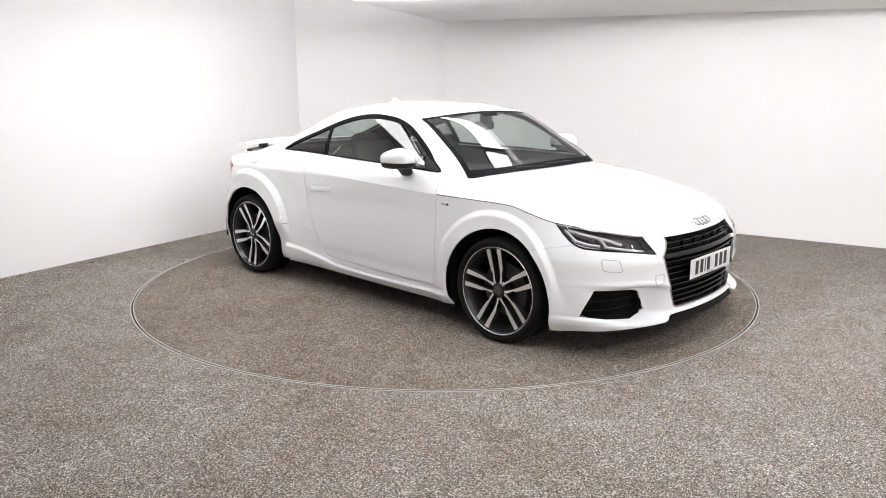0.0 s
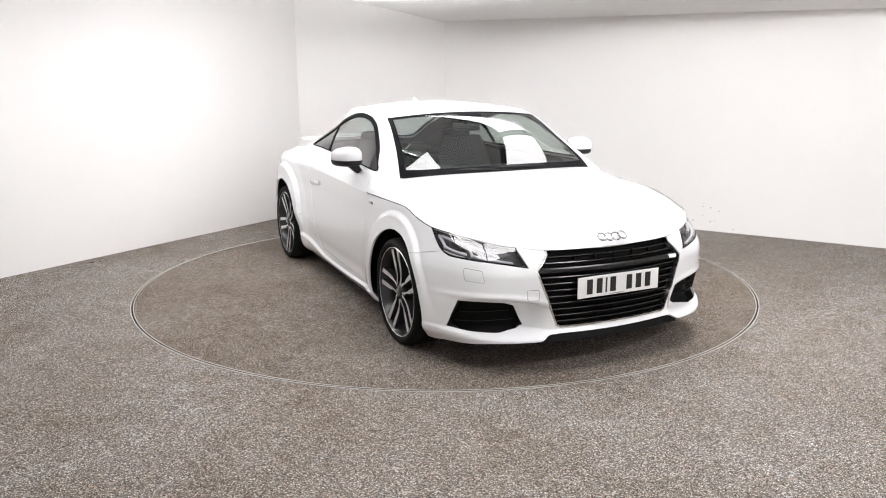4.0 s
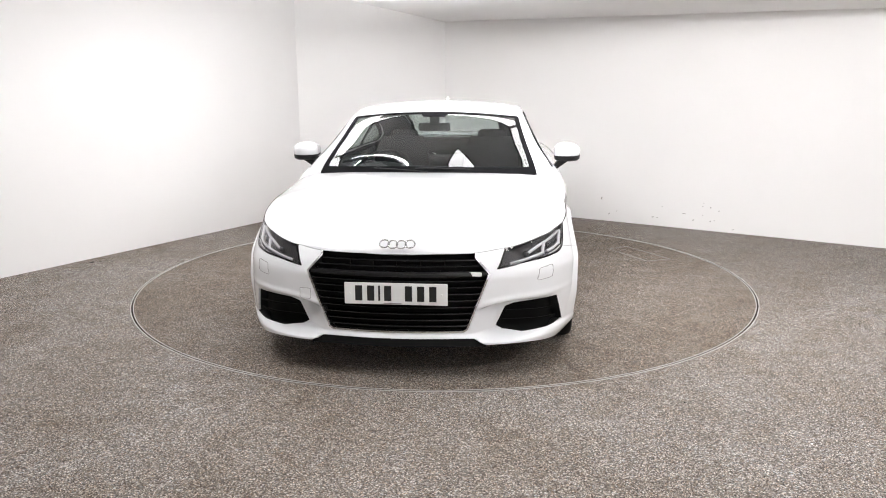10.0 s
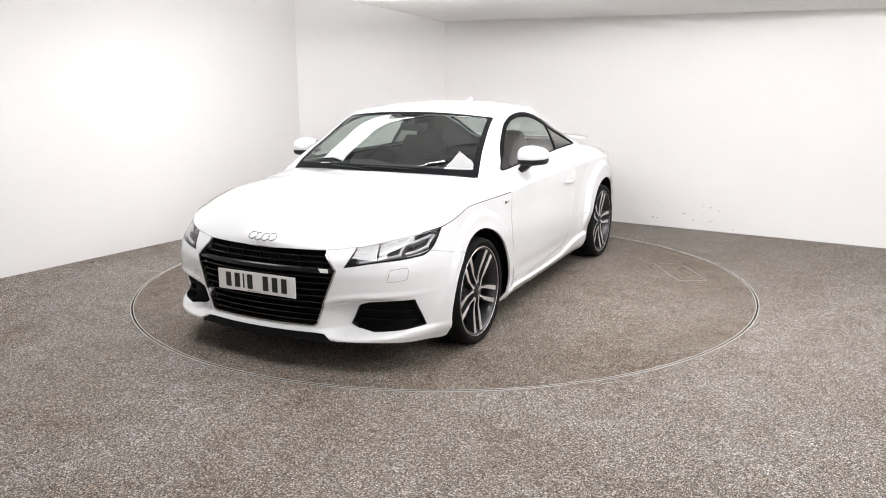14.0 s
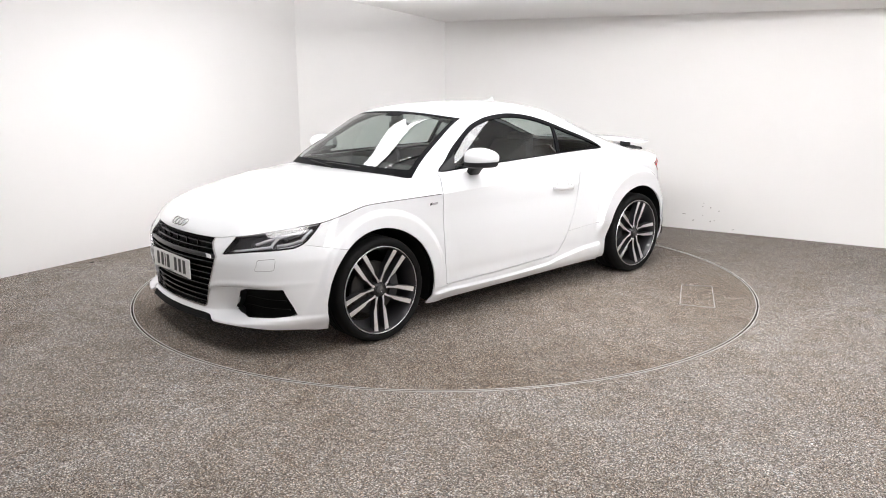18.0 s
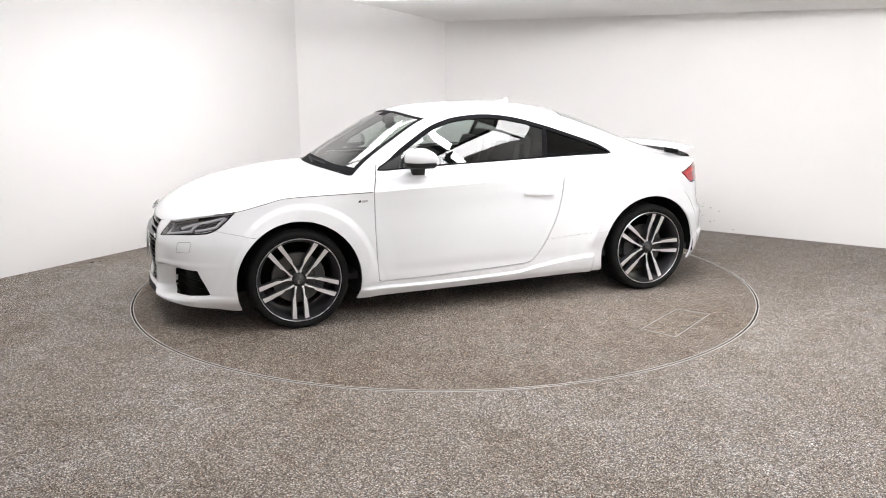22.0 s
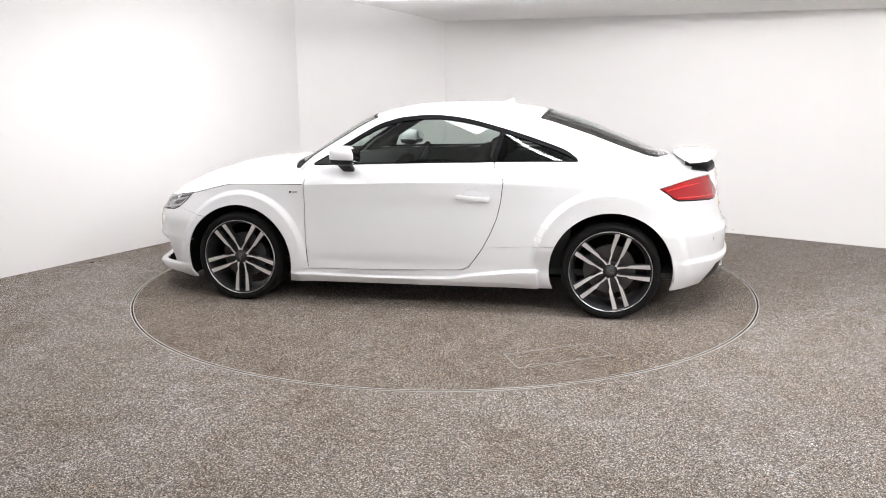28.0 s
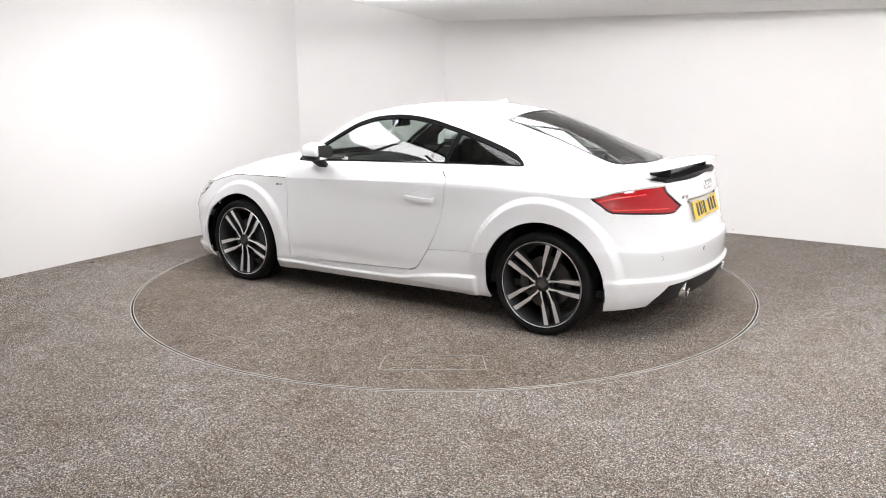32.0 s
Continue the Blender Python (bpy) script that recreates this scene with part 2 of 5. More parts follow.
def spline(x, xs, ys):
    """Smooth monotone-ish curve through knots given in rising x."""
    xs, ys = np.asarray(xs, float), np.asarray(ys, float)
    h = np.diff(xs)
    d = np.diff(ys) / h
    m = np.zeros(len(xs))
    m[0], m[-1] = d[0], d[-1]
    same = d[:-1] * d[1:] > 0
    w1, w2 = 2 * h[1:] + h[:-1], h[1:] + 2 * h[:-1]
    with np.errstate(all="ignore"):
        hm = (w1 + w2) / (w1 / d[:-1] + w2 / d[1:])
    m[1:-1] = np.where(same, hm, 0)
    x = np.clip(x, xs[0], xs[-1])
    i = np.clip(np.searchsorted(xs, x) - 1, 0, len(xs) - 2)
    t = (x - xs[i]) / h[i]
    return ((1 + 2 * t) * (1 - t) ** 2 * ys[i] + t * (1 - t) ** 2 * h[i] * m[i] + t * t * (3 - 2 * t) * ys[i + 1] + t * t * (t - 1) * h[i] * m[i + 1])


def knots(x, *pairs):
    """spline() with knots as (x, y) pairs."""
    p = sorted(pairs)
    return spline(x, [q[0] for q in p], [q[1] for q in p])


def soft_knots(x, sigma, *pairs):
    """knots() smoothed by a bell of width sigma, for long body lines."""
    lo, hi = min(q[0] for q in pairs), max(q[0] for q in pairs)
    step = 0.004
    pad = int(4 * sigma / step) + 1
    g = np.arange(lo - pad * step, hi + (pad + 1) * step, step)
    f = knots(g, *pairs)
    slope0 = (f[pad + 3] - f[pad + 1]) / (2 * step)
    slope1 = (f[-pad - 3] - f[-pad - 5]) / (2 * step)
    f = np.where(g < lo, f[pad + 1] + (g - lo) * slope0, np.where(g > hi, f[-pad - 3] + (g - hi) * slope1, f))
    k = np.exp(-0.5 * (np.arange(-pad, pad + 1) * step / sigma) ** 2)
    sm = np.convolve(np.pad(f, pad, mode="edge"), k / k.sum(), mode="valid")
    return np.interp(x, g, sm)


def ease(a, b, x):
    t = np.clip((x - a) / (b - a), 0, 1)
    return t * t * (3 - 2 * t)


def curved(poly, n=6, closed=True):
    """Catmull-Rom points through a polygon."""
    p = np.asarray(poly, float)
    out = []
    m = len(p)
    for i in range(m if closed else m - 1):
        p0, p1, p2, p3 = (p[(i - 1) % m], p[i], p[(i + 1) % m], p[(i + 2) % m]) if closed else (p[max(i - 1, 0)], p[i], p[i + 1], p[min(i + 2, m - 1)])
        for k in range(n):
            t = k / n
            out.append(0.5 * ((2 * p1) + (p2 - p0) * t + (2 * p0 - 5 * p1 + 4 * p2 - p3) * t * t + (3 * p1 - p0 - 3 * p2 + p3) * t ** 3))
    if not closed:
        out.append(p[-1])
    return np.array(out)


# ---- the studio ----
def wall(name, a, b, z0, z1, label, thick=0.12):
    """A wall whose inner face runs from a to b; it thickens away from the room's middle."""
    a, b = Vector((*a, 0)), Vector((*b, 0))
    n = (b - a).cross(Vector((0, 0, 1))).normalized()
    if n.dot((a + b) / 2) < 0:
        n = -n
    pts = [a, b, b + n * thick, a + n * thick]
    V = [(p.x, p.y, z) for z in (z0, z1) for p in pts]
    F = [(0, 1, 2, 3), (4, 5, 6, 7), (0, 1, 5, 4), (1, 2, 6, 5), (2, 3, 7, 6), (3, 0, 4, 7)]
    ob = finish(name, V, F, WALL)
    bm = bmesh.new()
    bm.from_mesh(ob.data)
    bmesh.ops.recalc_face_normals(bm, faces=bm.faces)
    bm.to_mesh(ob.data)
    bm.free()
    return tagged(ob, label, "wall", kind="structure")


DISC = 2.259
TOP = 3.1
CORNERS = {"a": (-1.635, 3.042), "b": (0.017, 3.596), "c": (5.2, 0.135), "d": (5.2, -7.6), "e": (-5.0, -7.6), "f": (-5.0, -2.49)}


def studio():
    # carpet with a round opening for the turntable
    n = 160
    R = DISC + 0.010
    outer = []
    inner = []
    for i in range(n):
        a = 2 * math.pi * i / n
        c, s = math.cos(a), math.sin(a)
        k = 9.0 / max(abs(c), abs(s))
        inner.append((R * c, R * s, 0.0))
        outer.append((k * c, k * s, 0.0))
    V = inner + outer + [(x, y, -0.06) for x, y, _ in inner]
    F = []
    for i in range(n):
        j = (i + 1) % n
        F.append((i, i + n, j + n, j))
        F.append((j, j + 2 * n, i + 2 * n, i))
    tagged(finish("floor", V, F, CARPET), "speckled grey-brown short carpet round the turntable", "floor", kind="structure")
    bm = bmesh.new()
    lathe(bm, [(R + 0.001, -0.02), (R + 0.001, 0.002), (R + 0.006, 0.002), (R + 0.006, 0.0)], 200, Matrix.Rotation(radians(90), 4, "X"))
    tagged(part("trim", bm, TRIM_STEEL, None, "", smooth=30), "thin worn metal trim round the turntable opening", "trim", kind="structure")
    pit = finish("floor_pit", [(R * 1.02 * math.cos(2 * math.pi * i / 64), R * 1.02 * math.sin(2 * math.pi * i / 64), -0.058) for i in range(64)], [tuple(range(64))], GAP)
    tagged(pit, "dark pit under the turntable", "floor", kind="structure")
    c = CORNERS
    wall("wall_west", c["f"], c["a"], 0, TOP, "plain white painted studio wall, brightly lit")
    wall("wall_north", c["a"], c["b"], 0, TOP, "plain white painted studio wall in the corner")
    wall("wall_east", c["b"], c["c"], 0, TOP, "plain white painted studio wall with small scuffs low down")
    wall("wall_side", c["c"], c["d"], 0, TOP, "plain white painted wall beside the camera")
    wall("wall_back", c["d"], c["e"], 0, TOP, "plain white painted wall behind the camera")
    wall("wall_front", c["e"], c["f"], 0, TOP, "plain white painted wall beside the camera")
    # low grey ceiling on the east, sloping a little
    def zc(x, y):
        return 2.166 - 0.0183 * math.hypot(x - 0.017, y - 3.596)
    ring = [(0.017, 3.60), (5.3, 0.07), (5.3, 0.0), (2.2, 0.40), (-0.72, 0.46), (-0.66, 0.74)]
    V = [(x, y, zc(x, y)) for x, y in ring] + [(x, y, zc(x, y) + 0.08) for x, y in ring]
    m = len(ring)
    F = [tuple(range(m))[::-1], tuple(range(m, 2 * m))] + [(i, (i + 1) % m, (i + 1) % m + m, i + m) for i in range(m)]
    tagged(finish("ceiling", V, F, CEILING), "plain light grey lowered ceiling", "ceiling", kind="structure")
    # unseen upper ceiling that closes the room and tempers the bounce
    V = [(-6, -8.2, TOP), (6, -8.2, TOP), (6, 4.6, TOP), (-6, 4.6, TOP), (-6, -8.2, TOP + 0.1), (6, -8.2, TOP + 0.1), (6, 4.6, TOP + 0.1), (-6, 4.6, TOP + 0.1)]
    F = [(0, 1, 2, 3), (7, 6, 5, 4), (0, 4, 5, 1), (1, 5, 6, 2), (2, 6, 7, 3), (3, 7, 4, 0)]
    tagged(finish("ceiling_upper", V, F, CEILING_UNSEEN), "unseen ceiling above the lights, greyed to dim its reflection", "ceiling", kind="structure")


studio()


def softbox(mid, quad, text, group):
    """A flat glowing panel hung on two rods; quad: its corners from mid."""
    base = empty("ceiling_light")
    base.location = mid
    for name, mat, grow, z0, z1, label in (("housing", BLACK_PLASTIC, 1.03, 0.004, 0.09, "black light housing"), ("diffuser", PANEL_LIGHT, 1.0, 0.0, 0.003, "glowing white diffuser")):
        bm = bmesh.new()
        lo = [bm.verts.new(q * grow + Vector((0, 0, z0))) for q in quad]
        hi = [bm.verts.new(q * grow + Vector((0, 0, z1))) for q in quad]
        bm.faces.new(lo), bm.faces.new(hi)
        for i in range(4):
            bm.faces.new((lo[i], lo[(i + 1) % 4], hi[(i + 1) % 4], hi[i]))
        part(name, bm, mat, base, label)
    for q in (quad[0] * 0.7, quad[2] * 0.7):
        bm = bmesh.new()
        tube(bm, [q + Vector((0, 0, 0.08)), Vector((q.x, q.y, TOP - mid.z))], 0.006, 8)
        part("drop_rod", bm, BLACK_PLASTIC, base)
    tagged(base, text, "ceiling light", group=group)


def ring_light(z=2.42, r0=1.68, r1=2.24, cx=-0.28, cy=-1.10, deep=1.10):
    """Eight trapezoid softboxes in a ring over the turntable, and a square one in the middle."""
    for k in range(8):
        a0, a1 = 2 * math.pi * k / 8 + 0.018, 2 * math.pi * (k + 1) / 8 - 0.018
        am = (a0 + a1) / 2
        mid = Vector((cx + (r0 + r1) / 2 * math.cos(am), cy + (r0 + r1) / 2 * math.sin(am) * deep, z))
        quad = [Vector((cx + r * math.cos(a), cy + r * math.sin(a) * deep, z)) - mid for r, a in ((r0, a0), (r1, a0), (r1, a1), (r0, a1))]
        softbox(mid, quad, "flat white softbox panel hung in a ring of eight", "softbox panels")
    d = 0.62
    softbox(Vector((cx + 0.31, cy + 0.13, z)), [Vector((d, 0, 0)), Vector((0, d, 0)), Vector((-d, 0, 0)), Vector((0, -d, 0))], "square white softbox panel hung inside the ring", "softbox panels")


def fill_panel(eye, target, w, h):
    """An added fill panel out of view, hung from the ceiling to brighten a wall or the carpet."""
    eye, target = Vector(eye), Vector(target)
    base = empty("added_fill_light")
    base.location = eye
    m = (target - eye).to_track_quat("-Z", "Y").to_matrix().to_4x4()
    bm = bmesh.new()
    box(bm, -w / 2, w / 2, -h / 2, h / 2, 0.0, 0.004, 0, 1, m)
    part("diffuser", bm, FILL_LIGHT, base, "glowing white front cloth")
    bm = bmesh.new()
    box(bm, -w / 2 - 0.02, w / 2 + 0.02, -h / 2 - 0.02, h / 2 + 0.02, 0.01, 0.06, 0.01, 2, m)
    part("shell", bm, BLACK_PLASTIC, base, "black shell")
    for x in (-w * 0.4, w * 0.4):
        bm = bmesh.new()
        p = m @ Vector((x, 0, 0.05))
        tube(bm, [p, Vector((p.x, p.y, TOP - eye.z))], 0.006, 8)
        part("drop_rod", bm, BLACK_PLASTIC, base)
    return tagged(base, "added unseen fill panel, tilted and hung from the ceiling on rods", "ceiling light", group="wall washers")


ring_light()
# added unseen fill: over the carpet beside the camera, one for the wall behind it, and rows along the two long walls
fill_panel((3.1, -4.4, 2.75), (2.7, -3.6, 0.0), 1.0, 0.5)
fill_panel((1.8, -6.2, 2.6), (1.8, -7.6, 1.3), 1.6, 0.35)
fill_panel((-0.71, -0.36, 2.18), (0.6, 3.2, 1.0), 1.1, 0.15)
fill_panel((0.45, -1.13, 2.18), (2.3, 2.07, 1.0), 1.1, 0.15)
fill_panel((1.61, -1.91, 2.18), (3.66, 1.16, 1.0), 1.1, 0.15)
fill_panel((2.77, -2.69, 2.18), (4.8, 0.40, 1.0), 0.7, 0.13)
fill_panel((-1.20, -0.50, 2.18), (-2.4, 1.75, 1.1), 0.8, 0.09)
fill_panel((-2.05, -1.85, 2.18), (-3.9, -0.70, 0.9), 0.8, 0.03)


# ---- turntable ----
def turntable():
    base = empty("turntable")
    n = 160
    V = [(DISC * math.cos(2 * math.pi * i / n), DISC * math.sin(2 * math.pi * i / n), z) for z in (0.0, -0.05) for i in range(n)]
    F = [tuple(range(n))] + [(i + n, (i + 1) % n + n, (i + 1) % n, i) for i in range(n)]
    finish("carpet_disc", V, F, CARPET_BROWN, base, "speckled darker brown carpet disc")
    bm = bmesh.new()
    lathe(bm, [(DISC - 0.006, 0.0), (DISC - 0.006, 0.002), (DISC - 0.001, 0.002), (DISC - 0.001, -0.02)], 200, Matrix.Rotation(radians(90), 4, "X"))
    part("edge_trim", bm, TRIM_STEEL, base, "thin worn metal edge trim", smooth=30)
    return tagged(base, "round carpeted turntable with a thin metal edge", "turntable")


TURN = turntable()
CAR = empty("car")
tagged(CAR, "white two-door sports coupe parked on the carpeted turntable", "car")

# ---- car body: the lower skin runs round the car from nose to tail ----
WHEELS = ((0.0, 0.307), (-2.512, 0.311))
ARCHES = ((-0.004, 0.290, 0.382), (-2.512, 0.302, 0.386))      # x, z, radius of the wheel openings


def side_width(x, z):
    y = soft_knots(x, 0.05, (0.9, 0.87), (0.5, 0.888), (0.37, 0.896), (0.05, 0.896), (-0.5, 0.892), (-1.0, 0.886), (-1.5, 0.874), (-1.83, 0.867), (-2.16, 0.866), (-2.505, 0.87), (-2.9, 0.845), (-3.1, 0.79), (-3.35, 0.69))
    y = y + knots(z, (0.1, -0.09), (0.16, -0.045), (0.21, -0.012), (0.27, 0.0), (0.4, 0.006), (0.55, 0.004), (0.7, -0.002), (0.78, 0.0), (0.84, 0.0), (0.92, -0.03))
    y = y - np.clip(z - 0.55, 0, 1) * 0.16 * ease(-0.50, 0.15, x)
    # soft hollow in the lower door, and the blade along the sill
    y = y - 0.005 * np.exp(-((z - 0.31) / 0.035) ** 2) * ease(-2.0, -1.6, x) * (1 - ease(-0.7, -0.45, x))
    blade = knots(x, (-2.3, 0.31), (-2.05, 0.300), (-1.6, 0.248), (-1.48, 0.226), (-0.85, 0.212), (-0.3, 0.222))
    y = y + 0.020 * (1 - ease(blade - 0.009, blade + 0.004, z)) * ease(-2.072, -2.045, x) * (1 - ease(-0.45, -0.36, x))
    # step of the rear bumper blade
    y = y + 0.010 * (1 - ease(0.362, 0.376, z)) * (1 - ease(-2.98, -2.92, x)) - 0.008 * ease(0.53, 0.56, z) * (1 - ease(-3.1, -2.95, x))
    for wx, wz, edge, amount, soft in ((-0.03, 0.315, 0.443, 0.024, 0.018), (-2.50, 0.342, 0.474, 0.034, 0.020)):
        r = np.hypot(x - wx, z - wz)
        soft = soft + 0.06 * (1 - ease(0.24, 0.44, z))
        low_fade = np.where((x > wx) & (wx < -1), ease(0.30, 0.47, z), 1.0)
        y = y + amount * low_fade * (1 - ease(edge - soft, edge + soft, r)) + 0.3 * amount * (1 - ease(edge, edge + 0.16, r))
    return y


def nose(y, z):
    x = 0.868 - 0.30 * y * y
    a = np.abs(y)
    shelf = 0.3 + 0.7 * ease(0.33, 0.48, a)
    x = x + shelf * knots(z, (0.1, 0.034), (0.20, 0.038), (0.222, 0.035), (0.246, 0.0), (0.5, 0.0))
    x = x + knots(z, (0.1, -0.006), (0.246, -0.009), (0.27, -0.010), (0.4, 0.0), (0.52, 0.0), (0.58, -0.015), (0.635, -0.05), (0.68, -0.085), (0.75, -0.15))
    # pocket beside the grille, deepest at its inner end, under a sharp crease
    crease = knots(a, (0.0, 0.37), (0.38, 0.372), (0.47, 0.392), (0.63, 0.411), (0.81, 0.413), (1.0, 0.413))
    pocket = (1 - ease(crease - 0.02, crease, z)) * ease(0.20, 0.236, z)
    deep = ease(0.37, 0.50, a) * (1 - ease(0.52, 0.86, a))
    x = x - 0.075 * pocket * deep
    # gentle bone above the crease
    x = x + 0.006 * np.exp(-((z - crease - 0.012) / 0.012) ** 2) * ease(0.35, 0.5, a)
    return x


def tail(y, z):
    # shallow well round the rear plate
    well = 0.028 * (1 - ease(0.31, 0.35, np.abs(y))) * ease(0.60, 0.66, z) * (1 - ease(0.785, 0.805, z))
    return -3.30 + 0.27 * y * y + well + knots(z, (0.1, 0.12), (0.2, 0.06), (0.3, 0.005), (0.368, -0.008), (0.388, 0.010), (0.5, 0.006), (0.545, 0.010), (0.565, 0.030), (0.75, 0.07), (0.9, 0.10))


def smin(a, b, k):
    h = np.clip(0.5 + 0.5 * (b - a) / k, 0, 1)
    return b * (1 - h) + a * h - k * h * (1 - h)


def within(x, y, z):
    s = side_width(x, z) - y
    return smin(smin(s, nose(y, z) - x, 0.33), x - tail(y, z), 0.36)


def top_line(x):
    return knots(x, (0.9, 0.650), (0.8185, 0.647), (0.80, 0.6455), (0.766, 0.648), (0.715, 0.664), (0.575, 0.702), (0.45, 0.724), (0.349, 0.738), (0.2, 0.774), (0.048, 0.806), (-0.2, 0.814), (-0.48, 0.82), (-1.0, 0.838), (-1.5, 0.856), (-1.83, 0.866), (-2.2, 0.868), (-2.5, 0.861), (-2.78, 0.846), (-2.91, 0.880), (-3.06, 0.903), (-3.35, 0.912))


def low_line(x):
    return knots(x, (0.93, 0.194), (0.80, 0.191), (0.62, 0.170), (0.50, 0.160), (0.37, 0.142), (-0.37, 0.15), (-2.16, 0.172), (-2.9, 0.195), (-3.1, 0.212), (-3.35, 0.245))


def outline_x(phi, z):
    """Distance from the middle at heading phi, by bisection."""
    lo, hi = np.zeros_like(phi), np.full_like(phi, 3.0)
    c, s = np.cos(phi), np.sin(phi)
    for _ in range(40):
        mid = (lo + hi) / 2
        inn = within(-1.25 + mid * c, mid * s, z) > 0
        lo, hi = np.where(inn, mid, lo), np.where(inn, hi, mid)
    return -1.25 + lo * c, lo * s


def lower_skin(nu=860, nv=96):
    fine = np.linspace(0, math.pi, 3000)
    x, y = outline_x(fine, np.full_like(fine, 0.5))
    run = np.concatenate([[0], np.cumsum(np.hypot(np.diff(x), np.diff(y)))])
    phi = np.interp(np.linspace(0, run[-1], nu), run, fine)
    v = np.linspace(0, 1, nv)
    v = v - 0.095 * np.sin(2 * math.pi * v)
    PH, VV = np.meshgrid(phi, v, indexing="ij")
    Z = 0.2 + 0.6 * VV
    for _ in range(6):
        X, Y = outline_x(PH, Z)
        low = low_line(X) + 0.030 * (1 - ease(0.385, 0.455, Y)) * ease(0.5, 0.7, X)
        Z = low + (top_line(X) - low) * VV
    P = np.stack([X, Y, Z], 2)
    P[0, :, 1] = 0
    P[-1, :, 1] = 0
    return P, np.stack([PH, VV], 2)


LOWER, LOWER_UV = lower_skin()
SHOULDER = LOWER[:, -1, :]
order = np.argsort(SHOULDER[:, 0])
SH_X, SH_Y = SHOULDER[order, 0], SHOULDER[order, 1]
NOSE_X, TAIL_X = SH_X[-1], SH_X[0]


def shoulder_y(x):
    return np.interp(x, SH_X, SH_Y)


def hood_skin(nu=110, nv=60):
    s = np.linspace(0, 1, nu)
    x = NOSE_X + (-0.53 - NOSE_X) * (1 - np.cos(s * math.pi / 2)) ** 1.1
    t = np.linspace(0, 1, nv)
    X, T = np.meshgrid(x, t, indexing="ij")
    ys, zs = shoulder_y(X), top_line(X)
    zc = knots(X, (0.9, 0.647), (NOSE_X, 0.647), (NOSE_X - 0.012, 0.670), (NOSE_X - 0.04, 0.695), (0.709, 0.737), (0.593, 0.797), (0.398, 0.868), (0.203, 0.912), (0.0, 0.935), (-0.146, 0.939), (-0.3, 0.932), (-0.5, 0.92))
    p = knots(X, (0.9, 2.5), (0.45, 2.2), (0.2, 2.0), (0.0, 2.2), (-0.2, 3.2), (-0.46, 7.0))
    q = knots(X, (0.9, 0.85), (0.3, 0.95), (0.0, 0.92), (-0.46, 0.65))
    Z = zs + (zc - zs) * (1 - T ** p) ** q
    return np.stack([X, ys * T, Z], 2), np.stack([X, T], 2)


